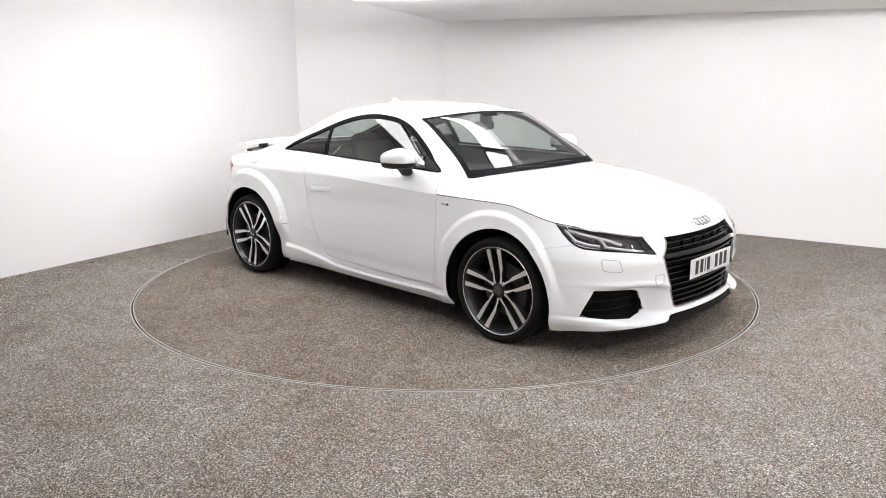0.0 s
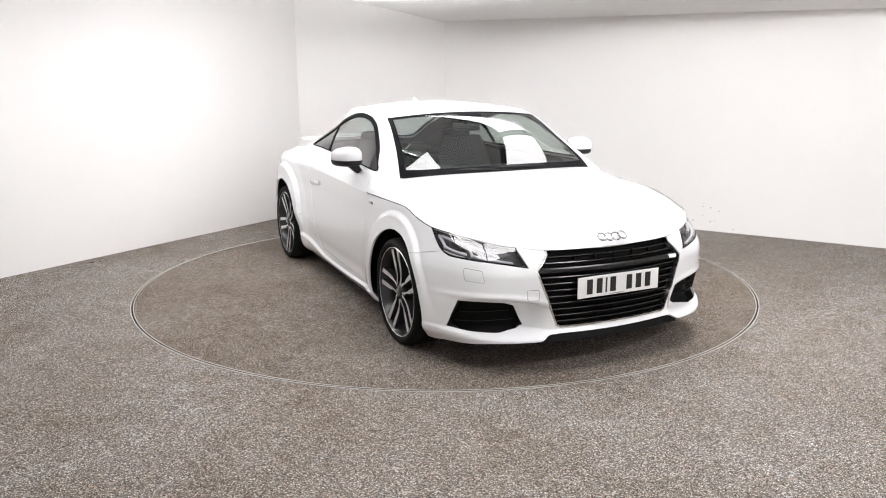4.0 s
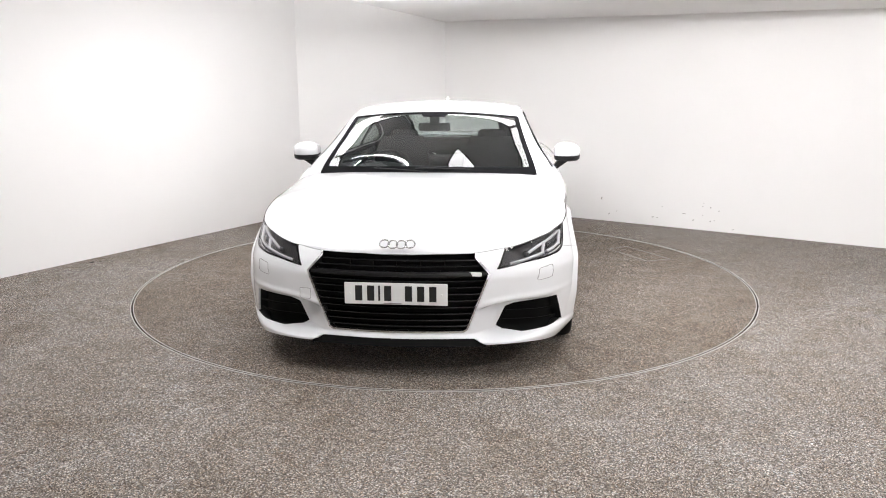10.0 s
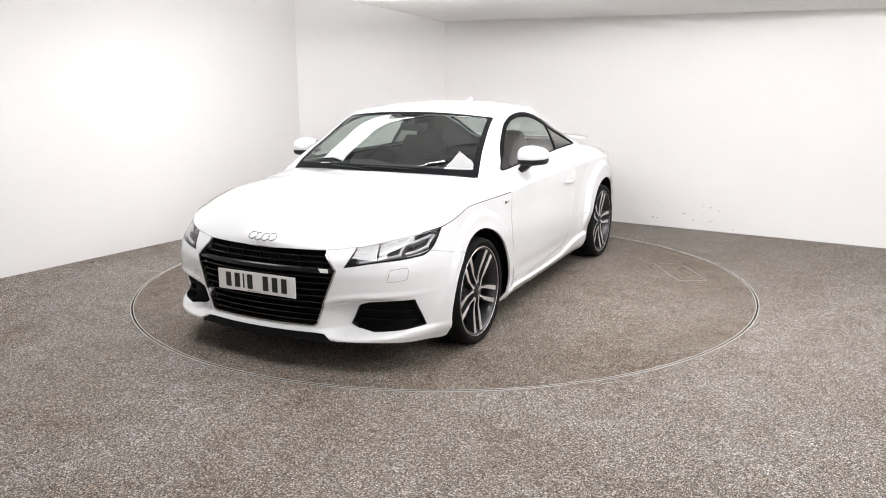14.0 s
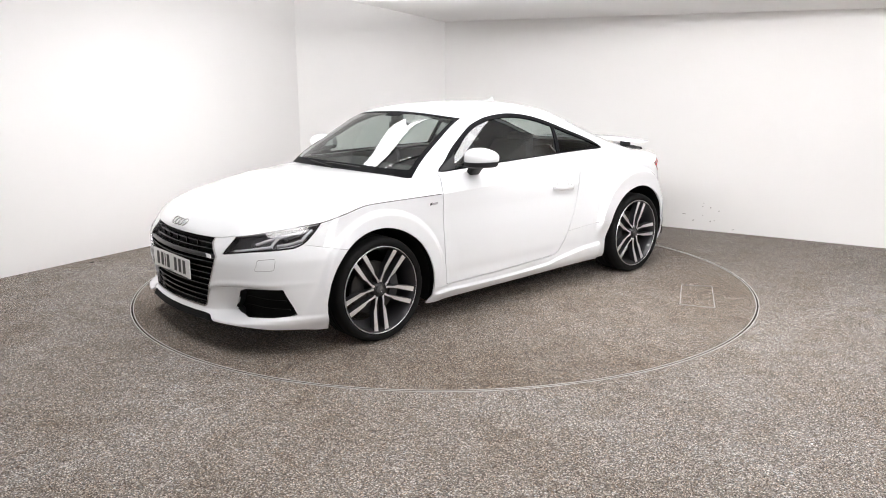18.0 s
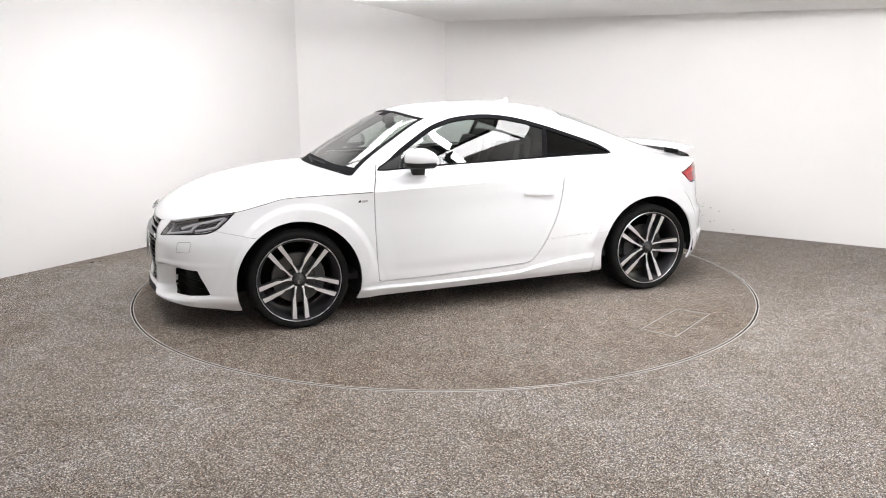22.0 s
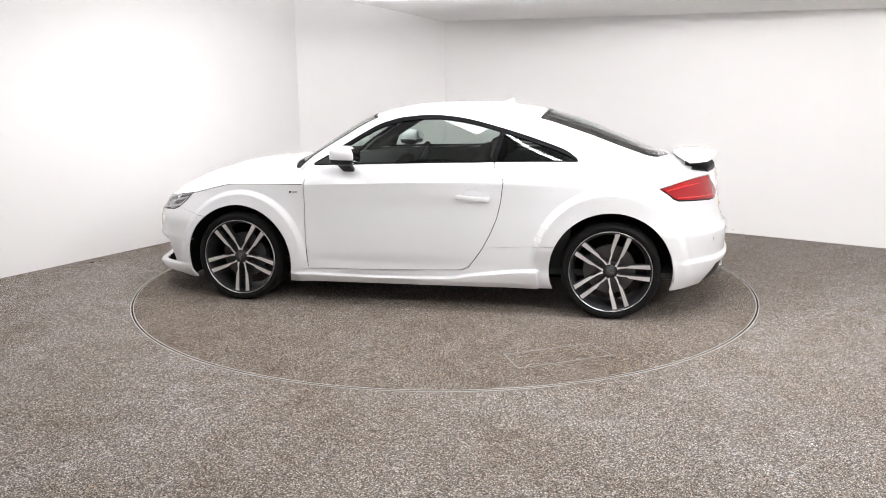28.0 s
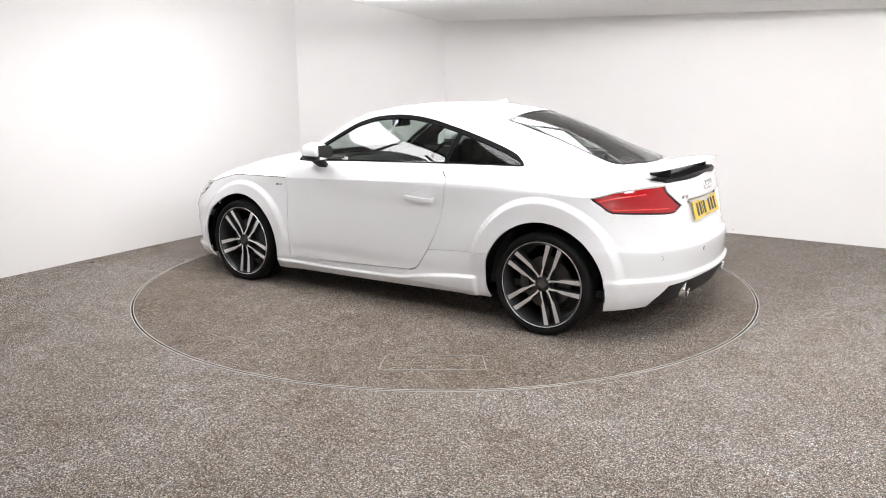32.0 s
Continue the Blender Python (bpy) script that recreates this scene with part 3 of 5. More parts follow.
def cabin_skin(nu=260, nv=(12, 22, 34)):
    s = np.linspace(0, 1, nu)
    u = -0.385 + (TAIL_X + 0.385) * np.sin(s * math.pi / 2) ** 0.9
    ys, zs = shoulder_y(u), top_line(u)
    fb = soft_knots(u, 0.055, (-0.3, 0.88), (-0.42, 0.895), (-0.52, 0.905), (-1.0, 0.878), (-1.747, 0.845), (-2.278, 0.806), (-2.6, 0.79), (-2.85, 0.78), (-3.4, 0.8))
    zb = soft_knots(u, 0.055, (-0.3, 0.70), (-0.385, 0.84), (-0.44, 0.905), (-0.52, 0.938), (-1.0, 0.95), (-1.747, 0.969), (-2.278, 0.978), (-2.6, 0.955), (-2.85, 0.925), (-3.05, 0.918), (-3.4, 0.905))
    fr = soft_knots(u, 0.055, (-0.3, 0.86), (-0.42, 0.83), (-0.52, 0.79), (-0.7, 0.733), (-0.948, 0.675), (-1.15, 0.66), (-1.4, 0.655), (-1.7, 0.635), (-2.034, 0.58), (-2.3, 0.58), (-2.6, 0.585), (-2.85, 0.60), (-3.4, 0.6))
    zr = soft_knots(u, 0.055, (-0.3, 0.76), (-0.385, 0.87), (-0.43, 0.925), (-0.52, 1.0), (-0.7, 1.11), (-0.948, 1.25), (-1.15, 1.292), (-1.4, 1.308), (-1.7, 1.288), (-2.034, 1.205), (-2.3, 1.105), (-2.6, 1.008), (-2.85, 0.945), (-3.05, 0.928), (-3.4, 0.91))
    zc = soft_knots(u, 0.055, (-0.3, 0.87), (-0.40, 0.922), (-0.52, 1.0), (-0.7, 1.128), (-0.948, 1.288), (-1.15, 1.336), (-1.5, 1.353), (-1.9, 1.318), (-2.245, 1.228), (-2.6, 1.085), (-2.88, 0.975), (-3.0, 0.95), (-3.1, 0.94), (-3.4, 0.915))
    yb, yr = ys * fb, ys * fr
    shift = soft_knots(u, 0.08, (-0.3, 0.145), (-0.42, 0.145), (-0.7, 0.13), (-0.948, 0.095), (-1.3, 0.0), (-1.8, 0.0), (-2.1, -0.03), (-2.9, -0.03), (-3.1, 0.0), (-3.4, 0.0))
    cols, tags = [], []
    for t in np.linspace(0, 1, nv[0])[:-1]:
        my, mz = yb + (ys - yb) * 0.55, zb - (zb - zs) * 0.12
        y = (1 - t) ** 2 * ys + 2 * t * (1 - t) * my + t * t * yb
        z = (1 - t) ** 2 * zs + 2 * t * (1 - t) * mz + t * t * zb
        cols.append((u, y, z)), tags.append(t)
    for t in np.linspace(0, 1, nv[1])[:-1]:
        bow = 4 * t * (1 - t) * 0.012 * ease(0.0, 0.1, zr - zb)
        cols.append((u, yb + (yr - yb) * t + bow, zb + (zr - zb) * t + bow * 0.5)), tags.append(1 + t)
    for t in np.linspace(0, 1, nv[2]):
        y = yr * (1 - t)
        z = zr + (zc - zr) * (1 - (1 - t) ** 2.2)
        x = u + shift * (1 - (1 - t) ** 4.5)
        cols.append((x, y, z)), tags.append(2 + t)
    P = np.stack([np.stack(c, 1) for c in cols], 1)
    UV = np.stack(np.meshgrid(u, np.array(tags), indexing="ij"), 2)
    return P, UV


def outward(s):
    """Turn a skin's normals away from the car's middle."""
    away = s.V - np.array([-1.2, 0.0, 0.4])
    return s if np.sum(s.N * away) > 0 else s.flipped()


lower = outward(Skin.grid(LOWER, LOWER_UV))
hood = outward(Skin.grid(*hood_skin()))
cabin = outward(Skin.grid(*cabin_skin()))


def root(fn, lo, hi):
    """Where fn falls through zero between lo and hi, by two rounds of even samples."""
    for _ in range(3):
        t = np.linspace(lo, hi, 80)
        f = fn(t) > 0
        i = int(np.argmin(f)) if not f.all() else len(t) - 1
        lo, hi = t[max(i - 1, 0)], t[i]
    return (lo + hi) / 2


def skin_y(x, z):
    """Half width of the lower body at (x, z)."""
    return root(lambda t: within(np.full_like(t, x), t, np.full_like(t, z)), 0.0, 1.1)


def skin_at(x, z, d=0.0):
    """A point d metres outside the lower body's left side at (x, z)."""
    e = 0.004
    p = Vector((x, skin_y(x, z), z))
    a = Vector((x + e, skin_y(x + e, z), z)) - p
    b = Vector((x, skin_y(x, z + e), z + e)) - p
    n = b.cross(a).normalized()
    if n.y < 0:
        n = -n
    return p + n * d


def nose_at(y, z, d=0.0):
    return Vector((float(nose(np.array([abs(y)]), np.array([z]))[0]) + d, y, z))


SIDES = ((1, "left"), (-1, "right"))


def sided(s, side):
    return s if side > 0 else s.mirrored()


def ring_cut(s, g, half):
    """Within g < -half, without g > half; the strip between is the gap."""
    return s.cut(g + half)[0], s.cut(g - half)[1]


def xz(s):
    return s.V[:, 0], s.V[:, 2]


DOOR_LOW = [(-0.487, 0.95), (-0.487, 0.60), (-0.492, 0.40), (-0.503, 0.262), (-0.515, 0.250), (-0.853, 0.254), (-1.279, 0.267), (-1.539, 0.277), (-1.575, 0.285), (-1.607, 0.305), (-1.65, 0.36), (-1.697, 0.432), (-1.745, 0.525), (-1.785, 0.624), (-1.81, 0.73), (-1.824, 0.86), (-1.824, 0.95)]
DOOR_TOP = [(-0.487, 0.70), (-0.487, 0.822), (-0.497, 0.87), (-0.515, 0.92), (-0.530, 0.965), (-0.6, 1.4), (-1.80, 1.4), (-1.742, 0.985), (-1.758, 0.943), (-1.808, 0.901), (-1.824, 0.866), (-1.824, 0.70)]
HEADLIGHT = [(0.505, 0.82), (0.487, 0.738), (0.44, 0.690), (0.395, 0.651), (0.355, 0.631), (0.30, 0.616), (0.15, 0.607), (0.0, 0.599), (-0.15, 0.587), (-0.282, 0.571), (-0.235, 0.612), (-0.178, 0.660), (-0.15, 0.82)]
TAIL = [(-2.775, 0.850), (-2.80, 0.828), (-2.845, 0.798), (-2.875, 0.772), (-2.905, 0.758), (-3.04, 0.750), (-3.13, 0.741), (-3.162, 0.742), (-3.178, 0.775), (-3.15, 0.820), (-3.118, 0.870), (-3.085, 0.99), (-2.775, 0.99)]
GRILLE = [(-0.399, 0.70), (-0.399, 0.630), (-0.469, 0.554), (-0.357, 0.262), (-0.335, 0.250), (0.335, 0.250), (0.357, 0.262), (0.469, 0.554), (0.399, 0.630), (0.399, 0.70)]
FOG = [(0.806, 0.396), (0.826, 0.31), (0.838, 0.247), (0.76, 0.236), (0.63, 0.229), (0.525, 0.240), (0.492, 0.258), (0.512, 0.30), (0.540, 0.362), (0.59, 0.380), (0.72, 0.395)]
DIFFUSER = [(-0.70, 0.10), (-0.645, 0.255), (-0.59, 0.333), (-0.45, 0.347), (-0.24, 0.356), (0.24, 0.356), (0.45, 0.347), (0.59, 0.333), (0.645, 0.255), (0.70, 0.10)]
FRONT_BUMPER = [(1.2, -0.2), (1.2, 0.9), (0.60, 0.9), (0.47, 0.634), (0.275, 0.594), (0.2, 0.58), (0.2, -0.2)]
REAR_BUMPER = [(-4.0, -0.2), (-4.0, 0.735), (-2.92, 0.735), (-2.80, 0.62), (-2.70, 0.60), (-2.70, -0.2)]
SILL = [(-0.2, -0.2), (-0.2, 0.244), (-0.55, 0.244), (-0.853, 0.248), (-1.279, 0.261), (-1.539, 0.271), (-1.60, 0.29), (-1.697, 0.430), (-2.3, 0.472), (-2.3, -0.2)]
WINDOW = curved([(-0.53, 0.945), (-0.62, 1.005), (-0.718, 1.072), (-0.92, 1.192), (-1.03, 1.233), (-1.13, 1.256), (-1.325, 1.270), (-1.535, 1.249), (-1.76, 1.194), (-1.99, 1.123), (-2.18, 1.058), (-2.25, 1.019), (-2.282, 0.992), (-2.26, 0.979), (-2.0, 0.977), (-1.6, 0.969), (-1.0, 0.955), (-0.7, 0.945)], 4)
REAR_GLASS = [(-2.013, 0.418), (-2.04, 0.21), (-2.05, 0.0), (-2.04, -0.21), (-2.013, -0.418), (-2.35, -0.40), (-2.65, -0.412), (-2.72, -0.412), (-2.765, -0.395), (-2.80, -0.36), (-2.87, -0.18), (-2.885, 0.0), (-2.87, 0.18), (-2.80, 0.36), (-2.765, 0.395), (-2.72, 0.412), (-2.65, 0.412), (-2.35, 0.40)]
SEAM = 0.0025
EMBLEM = material("emblem_metal", (0.36, 0.36, 0.36), 0.2, 1.0)


def car_body():
    body = lower
    for ax, az, ar in ARCHES:
        body = body.cut(np.hypot(body.V[:, 0] - ax, body.V[:, 2] - az) - ar)[1]
    gy = loop_distance(body.V[:, 1], body.V[:, 2], GRILLE)
    gy = np.where(body.V[:, 0] > 0.3, gy, 1.0)
    inner, body = body.cut(gy)
    frame_ring = inner.cut(loop_distance(inner.V[:, 1], inner.V[:, 2], GRILLE) + 0.009)[1]
    gf = np.where(body.V[:, 0] > 0.3, loop_distance(body.V[:, 1], body.V[:, 2], FOG), 1.0)
    fog_hole, body = body.cut(gf)
    head, body = ring_cut(body, np.where(body.V[:, 0] > 0.2, loop_distance(body.V[:, 1] - body.V[:, 0], body.V[:, 2], HEADLIGHT), 1.0), 0.0015)
    back, body = ring_cut(body, np.where(body.V[:, 0] < -2.5, loop_distance(*xz(body), TAIL), 1.0), 0.0015)
    gd = np.where(body.V[:, 0] < -2.8, loop_distance(body.V[:, 1], body.V[:, 2], DIFFUSER), 1.0)
    diff, body = body.cut(gd)
    shell = body.cut(np.where(body.V[:, 0] > 0.5, 0.43 - body.V[:, 2], -1.0))[0].moved(-0.014)
    door, rest = ring_cut(body, loop_distance(*xz(body), DOOR_LOW), SEAM)
    front, rest = ring_cut(rest, loop_distance(*xz(rest), FRONT_BUMPER), SEAM * 0.35)
    rear, rest = ring_cut(rest, loop_distance(*xz(rest), REAR_BUMPER), 0.0002)
    sill, rest = ring_cut(rest, loop_distance(*xz(rest), SILL), SEAM * 0.5)
    fender, quarter = rest.cut(-(rest.V[:, 0] + 0.8))

    # cabin sides
    cab = cabin
    side_band = np.where(cab.A[:, 1] < 2.02, loop_distance(*xz(cab), WINDOW), 1.0)
    glass_hole, cab = cab.cut(side_band)
    ws = np.maximum(np.maximum(2.045 - cab.A[:, 1], -0.948 - cab.A[:, 0]), -1.0)
    screen, cab = cab.cut(ws)
    gr = np.where(cab.A[:, 1] > 1.9, loop_distance(cab.V[:, 0], cab.V[:, 1], REAR_GLASS), 1.0)
    back_glass, cab = cab.cut(gr)
    cab = cab.cut(-cab.A[:, 0] - 0.40)[1]
    low_cab = cab.cut(cab.A[:, 1] - 0.97)[0]
    shell_cab = low_cab.moved(-0.014)
    lining = cab.moved(-0.022)
    dtop = np.where(cab.A[:, 1] < 1.6, loop_distance(*xz(cab), DOOR_TOP), 1.0)
    door_top, cab = ring_cut(cab, dtop, SEAM)
    # tailgate: roof seam across and along beside the glass
    gate_line = np.maximum(cab.V[:, 0] + 1.925 + 0.06 * (cab.V[:, 1] / 0.47) ** 2 * 0, cab.V[:, 1] - knots(cab.V[:, 0], (-3.4, 0.50), (-2.9, 0.475), (-2.6, 0.462), (-2.2, 0.47), (-1.9, 0.485)))
    gate_line = np.where(cab.A[:, 1] > 1.2, gate_line, 1.0)
    gate, shell_roof = ring_cut(cab, gate_line, SEAM * 0.6)

    hood_top = hood.cut(hood.A[:, 1] * shoulder_y(hood.A[:, 0]) - shoulder_y(hood.A[:, 0]) + 0.0035)[0]
    hood_top = hood_top.cut(hood_top.V[:, 0] - (NOSE_X - 0.0015))[0]
    cowl_x = -0.215 - 0.17 * (np.abs(hood_top.V[:, 1]) / 0.74) ** 2 - 0.5 * ease(0.69, 0.735, np.abs(hood_top.V[:, 1]))
    hood_top = hood_top.cut(cowl_x - hood_top.V[:, 0])[0]
    edge = knots(hood_top.V[:, 2], (0.6, -0.487), (0.822, -0.4845), (0.87, -0.494), (0.95, -0.512))
    hood_top = hood_top.cut(edge - hood_top.V[:, 0])[0]

    whole = hood_top.plus(hood_top.mirrored())
    whole.build("bonnet", PAINT, CAR, lip=0.012)
    bl = whole.moved(-0.016)
    bl.build("bonnet_lining", UNDERSIDE, CAR, "dark underside of the bonnet")
    front.plus(front.mirrored()).build("front_bumper", PAINT, CAR, lip=0.012)
    rear.plus(rear.mirrored()).build("rear_bumper", PAINT, CAR, lip=0.012)
    shell_roof.plus(shell_roof.mirrored()).build("roof_shell", PAINT, CAR, lip=0.012)
    gate.plus(gate.mirrored()).build("tailgate", PAINT, CAR, lip=0.010)
    lining.plus(lining.mirrored()).build("headlining", CABIN, CAR, "dark grey roof and pillar lining")
    inner_shell = shell.plus(shell_cab)
    inner_shell.plus(inner_shell.mirrored()).build("inner_shell", UNDERSIDE, CAR, "dark inner body behind the panel gaps")
    frame_ring.plus(frame_ring.mirrored()).moved(0.002).build("grille_frame", FRAME_METAL, CAR, "thin dark chrome grille surround", lip=0.03)
    d = diff.plus(diff.mirrored())
    d.moved(-0.012).build("rear_diffuser", BLACK_PLASTIC, CAR, "matt black plastic diffuser", lip=0.03)
    bg = back_glass.plus(back_glass.mirrored())
    dist = loop_distance(bg.V[:, 0], bg.V[:, 1], REAR_GLASS)
    pane, border = bg.cut(dist + 0.022)
    pane.moved(-0.003).build("rear_window", GLASS, CAR, "dark tinted rear window")
    border.moved(-0.002).build("rear_window_border", BLACK_GLOSS, CAR, lip=0.006)
    sc = screen.plus(screen.mirrored())
    # black border round the windscreen
    bd = np.minimum(np.minimum((sc.A[:, 1] - 2.045) * 0.55, (sc.A[:, 0] + 0.948) * 1.2), (-0.44 - sc.A[:, 0]) * 1.0)
    bd = np.where(np.abs(sc.V[:, 1]) < 0.075, np.minimum(bd, (sc.A[:, 0] + 0.912) * 1.2), bd)
    pane, border = sc.cut(0.026 - bd)
    pane.moved(-0.003).build("windscreen", GLASS, CAR, "clear windscreen with a faint green tint")
    border.moved(-0.002).build("windscreen_border", BLACK_SATIN, CAR, "black printed windscreen border", lip=0.006)

    for side, word in SIDES:
        f = sided(fender, side).build("front_wing", PAINT, CAR, lip=0.012)
        sided(quarter, side).build("rear_wing", PAINT, CAR, lip=0.012)
        sided(sill, side).build("sill", PAINT, CAR, lip=0.012)
        dr = door.plus(door_top)
        door_ob = sided(dr, side).build("door", PAINT, CAR, lip=0.012)
        # side glass, its black trim and the pillar between the panes
        g = sided(glass_hole, side)
        dist = loop_distance(*xz(g), WINDOW)
        wide = knots(g.V[:, 2], (0.9, 0.007), (0.985, 0.008), (1.03, 0.024), (1.4, 0.027))
        pane, trim = g.cut(dist + wide)
        line = lambda s: (s.V[:, 0] + 1.742) - (s.V[:, 2] - 0.97) * (-0.24)
        strip_in, panes = pane.cut(np.abs(line(pane)) - 0.017)
        frontp, rearp = panes.cut(-line(panes))
        sail_line = lambda s: (-0.665 - (s.V[:, 2] - 0.945) * 0.55) - s.V[:, 0]
        sail, frontp = frontp.cut(sail_line(frontp))
        trim.moved(0.003).build("window_trim", BLACK_SATIN, door_ob, "satin black window trim", lip=0.012)
        strip_in.moved(0.001).build("pillar_trim", BLACK_SATIN, CAR, "black trim between the side panes", lip=0.01)
        sail.moved(0.001).build("mirror_sail", BLACK_PLASTIC, door_ob, "black triangle panel under the mirror", lip=0.01)
        frontp.moved(-0.004).build("door_window", GLASS, door_ob, "dark tinted door glass")
        rearp.moved(-0.003).build("quarter_window", GLASS_DARK, CAR, "dark tinted rear side glass")
        # headlight
        h = sided(head, side)
        hd = loop_distance(np.abs(h.V[:, 1]) - h.V[:, 0], h.V[:, 2], HEADLIGHT)
        lens = h.moved(-0.001).build("headlight", LENS, CAR, "clear headlight with a dark inside", lip=0.0)
        h.cut(hd + 0.007)[1].moved(0.0004).build("lamp_edge", BLACK_GLOSS, lens, "black lens edge", lip=0.03)
        deep = h.moved(-0.045)
        deep.build("lamp_bowl", LAMP_DARK, lens, "black lamp bowl")
        headlight_inside(lens, side)
        # tail lamp
        b = sided(back, side)
        bd2 = loop_distance(*xz(b), TAIL)
        red = b.cut(bd2 + 0.007)[0]
        red = red.cut(red.V[:, 2] - top_line(red.V[:, 0]) + 0.012)[0]
        lamp = b.moved(-0.010).build("tail_lamp", BLACK_GLOSS, CAR, "red tail lamp with a black edge", lip=0.02)
        red.build("red_lens", RED_LENS, lamp, "red lens", lip=0.012)
        tail_inside(lamp, side)
        # air intake in the bumper
        fh = sided(fog_hole, side)
        back_wall = fh.moved(-0.055)
        intake = back_wall.build("air_intake", MESH_BLACK, CAR, "black mesh air intake in the bumper")
        fh.build("intake_edge", BLACK_PLASTIC, intake, lip=0.056, faces=False)
        for z, y0, y1 in ((0.275, 0.515, 0.80), (0.325, 0.545, 0.79)):
            bm = bmesh.new()
            tube(bm, [Vector((on_front(y, z).x - 0.034, side * y, z)) for y in np.linspace(y0, y1, 10)], 0.005, 6)
            part("fin", bm, MESH_BLACK, intake, "black fin", smooth=60)


def headlight_inside(parent, side):
    def path(name, pts, r, mat, d, label=""):
        bm = bmesh.new()
        fine = curved(pts, 6, False)
        tube(bm, [Vector((q.x, q.y * side, q.z)) for q in (skin_at(x, z, d) for x, z in fine)], r, 8)
        part(name, bm, mat, parent, label, smooth=60)
    path("light_guide", [(0.745, 0.600), (0.68, 0.617), (0.615, 0.630)], 0.0075, LAMP_SILVER, -0.016, "silver light guide")
    path("light_guide", [(0.735, 0.588), (0.68, 0.602), (0.61, 0.614)], 0.0035, LAMP_SILVER, -0.012, "silver light guide")
    path("light_guide", [(0.588, 0.634), (0.53, 0.643), (0.475, 0.657)], 0.0075, LAMP_SILVER, -0.016, "silver light guide")
    path("light_guide", [(0.59, 0.619), (0.53, 0.627), (0.47, 0.640)], 0.0035, LAMP_SILVER, -0.012, "silver light guide")
    path("light_guide", [(0.615, 0.626), (0.60, 0.646), (0.572, 0.672)], 0.0085, LAMP_SILVER, -0.016, "silver light guide")
    path("light_guide", [(0.475, 0.652), (0.445, 0.680), (0.405, 0.708)], 0.0085, LAMP_SILVER, -0.016, "silver light guide")
    path("reflector_bar", [(0.67, 0.640), (0.60, 0.668), (0.52, 0.688), (0.42, 0.710)], 0.008, LAMP_SILVER, -0.022, "silver reflector bar")
    path("reflector_bar", [(0.545, 0.668), (0.49, 0.680), (0.445, 0.695)], 0.010, LAMP_INNER, -0.028, "grey reflector bar")
    for x, z in ((0.675, 0.638), (0.545, 0.664)):
        c = skin_at(x, z, -0.026)
        bm = bmesh.new()
        n = (skin_at(x, z, 0) - c).normalized()
        m = Matrix.Translation((c.x, c.y * side, c.z)) @ Vector((n.x, n.y * side, n.z)).to_track_quat("Z", "Y").to_matrix().to_4x4()
        r = bmesh.ops.create_uvsphere(bm, u_segments=16, v_segments=8, radius=0.017, matrix=m)
        part("projector", bm, LAMP_INNER, parent, "dark projector lens", smooth=60)


def tail_inside(parent, side):
    for pts in ([(-2.83, 0.822), (-2.93, 0.845), (-3.04, 0.86)], [(-2.90, 0.778), (-3.02, 0.776), (-3.14, 0.772)]):
        bm = bmesh.new()
        tube(bm, [Vector((q.x, q.y * side, q.z)) for q in (skin_at(x, z, 0.0015) for x, z in curved(pts, 6, False))], 0.0035, 6)
        part("light_strip", bm, RED_BRIGHT, parent, "brighter red light strip", smooth=60)


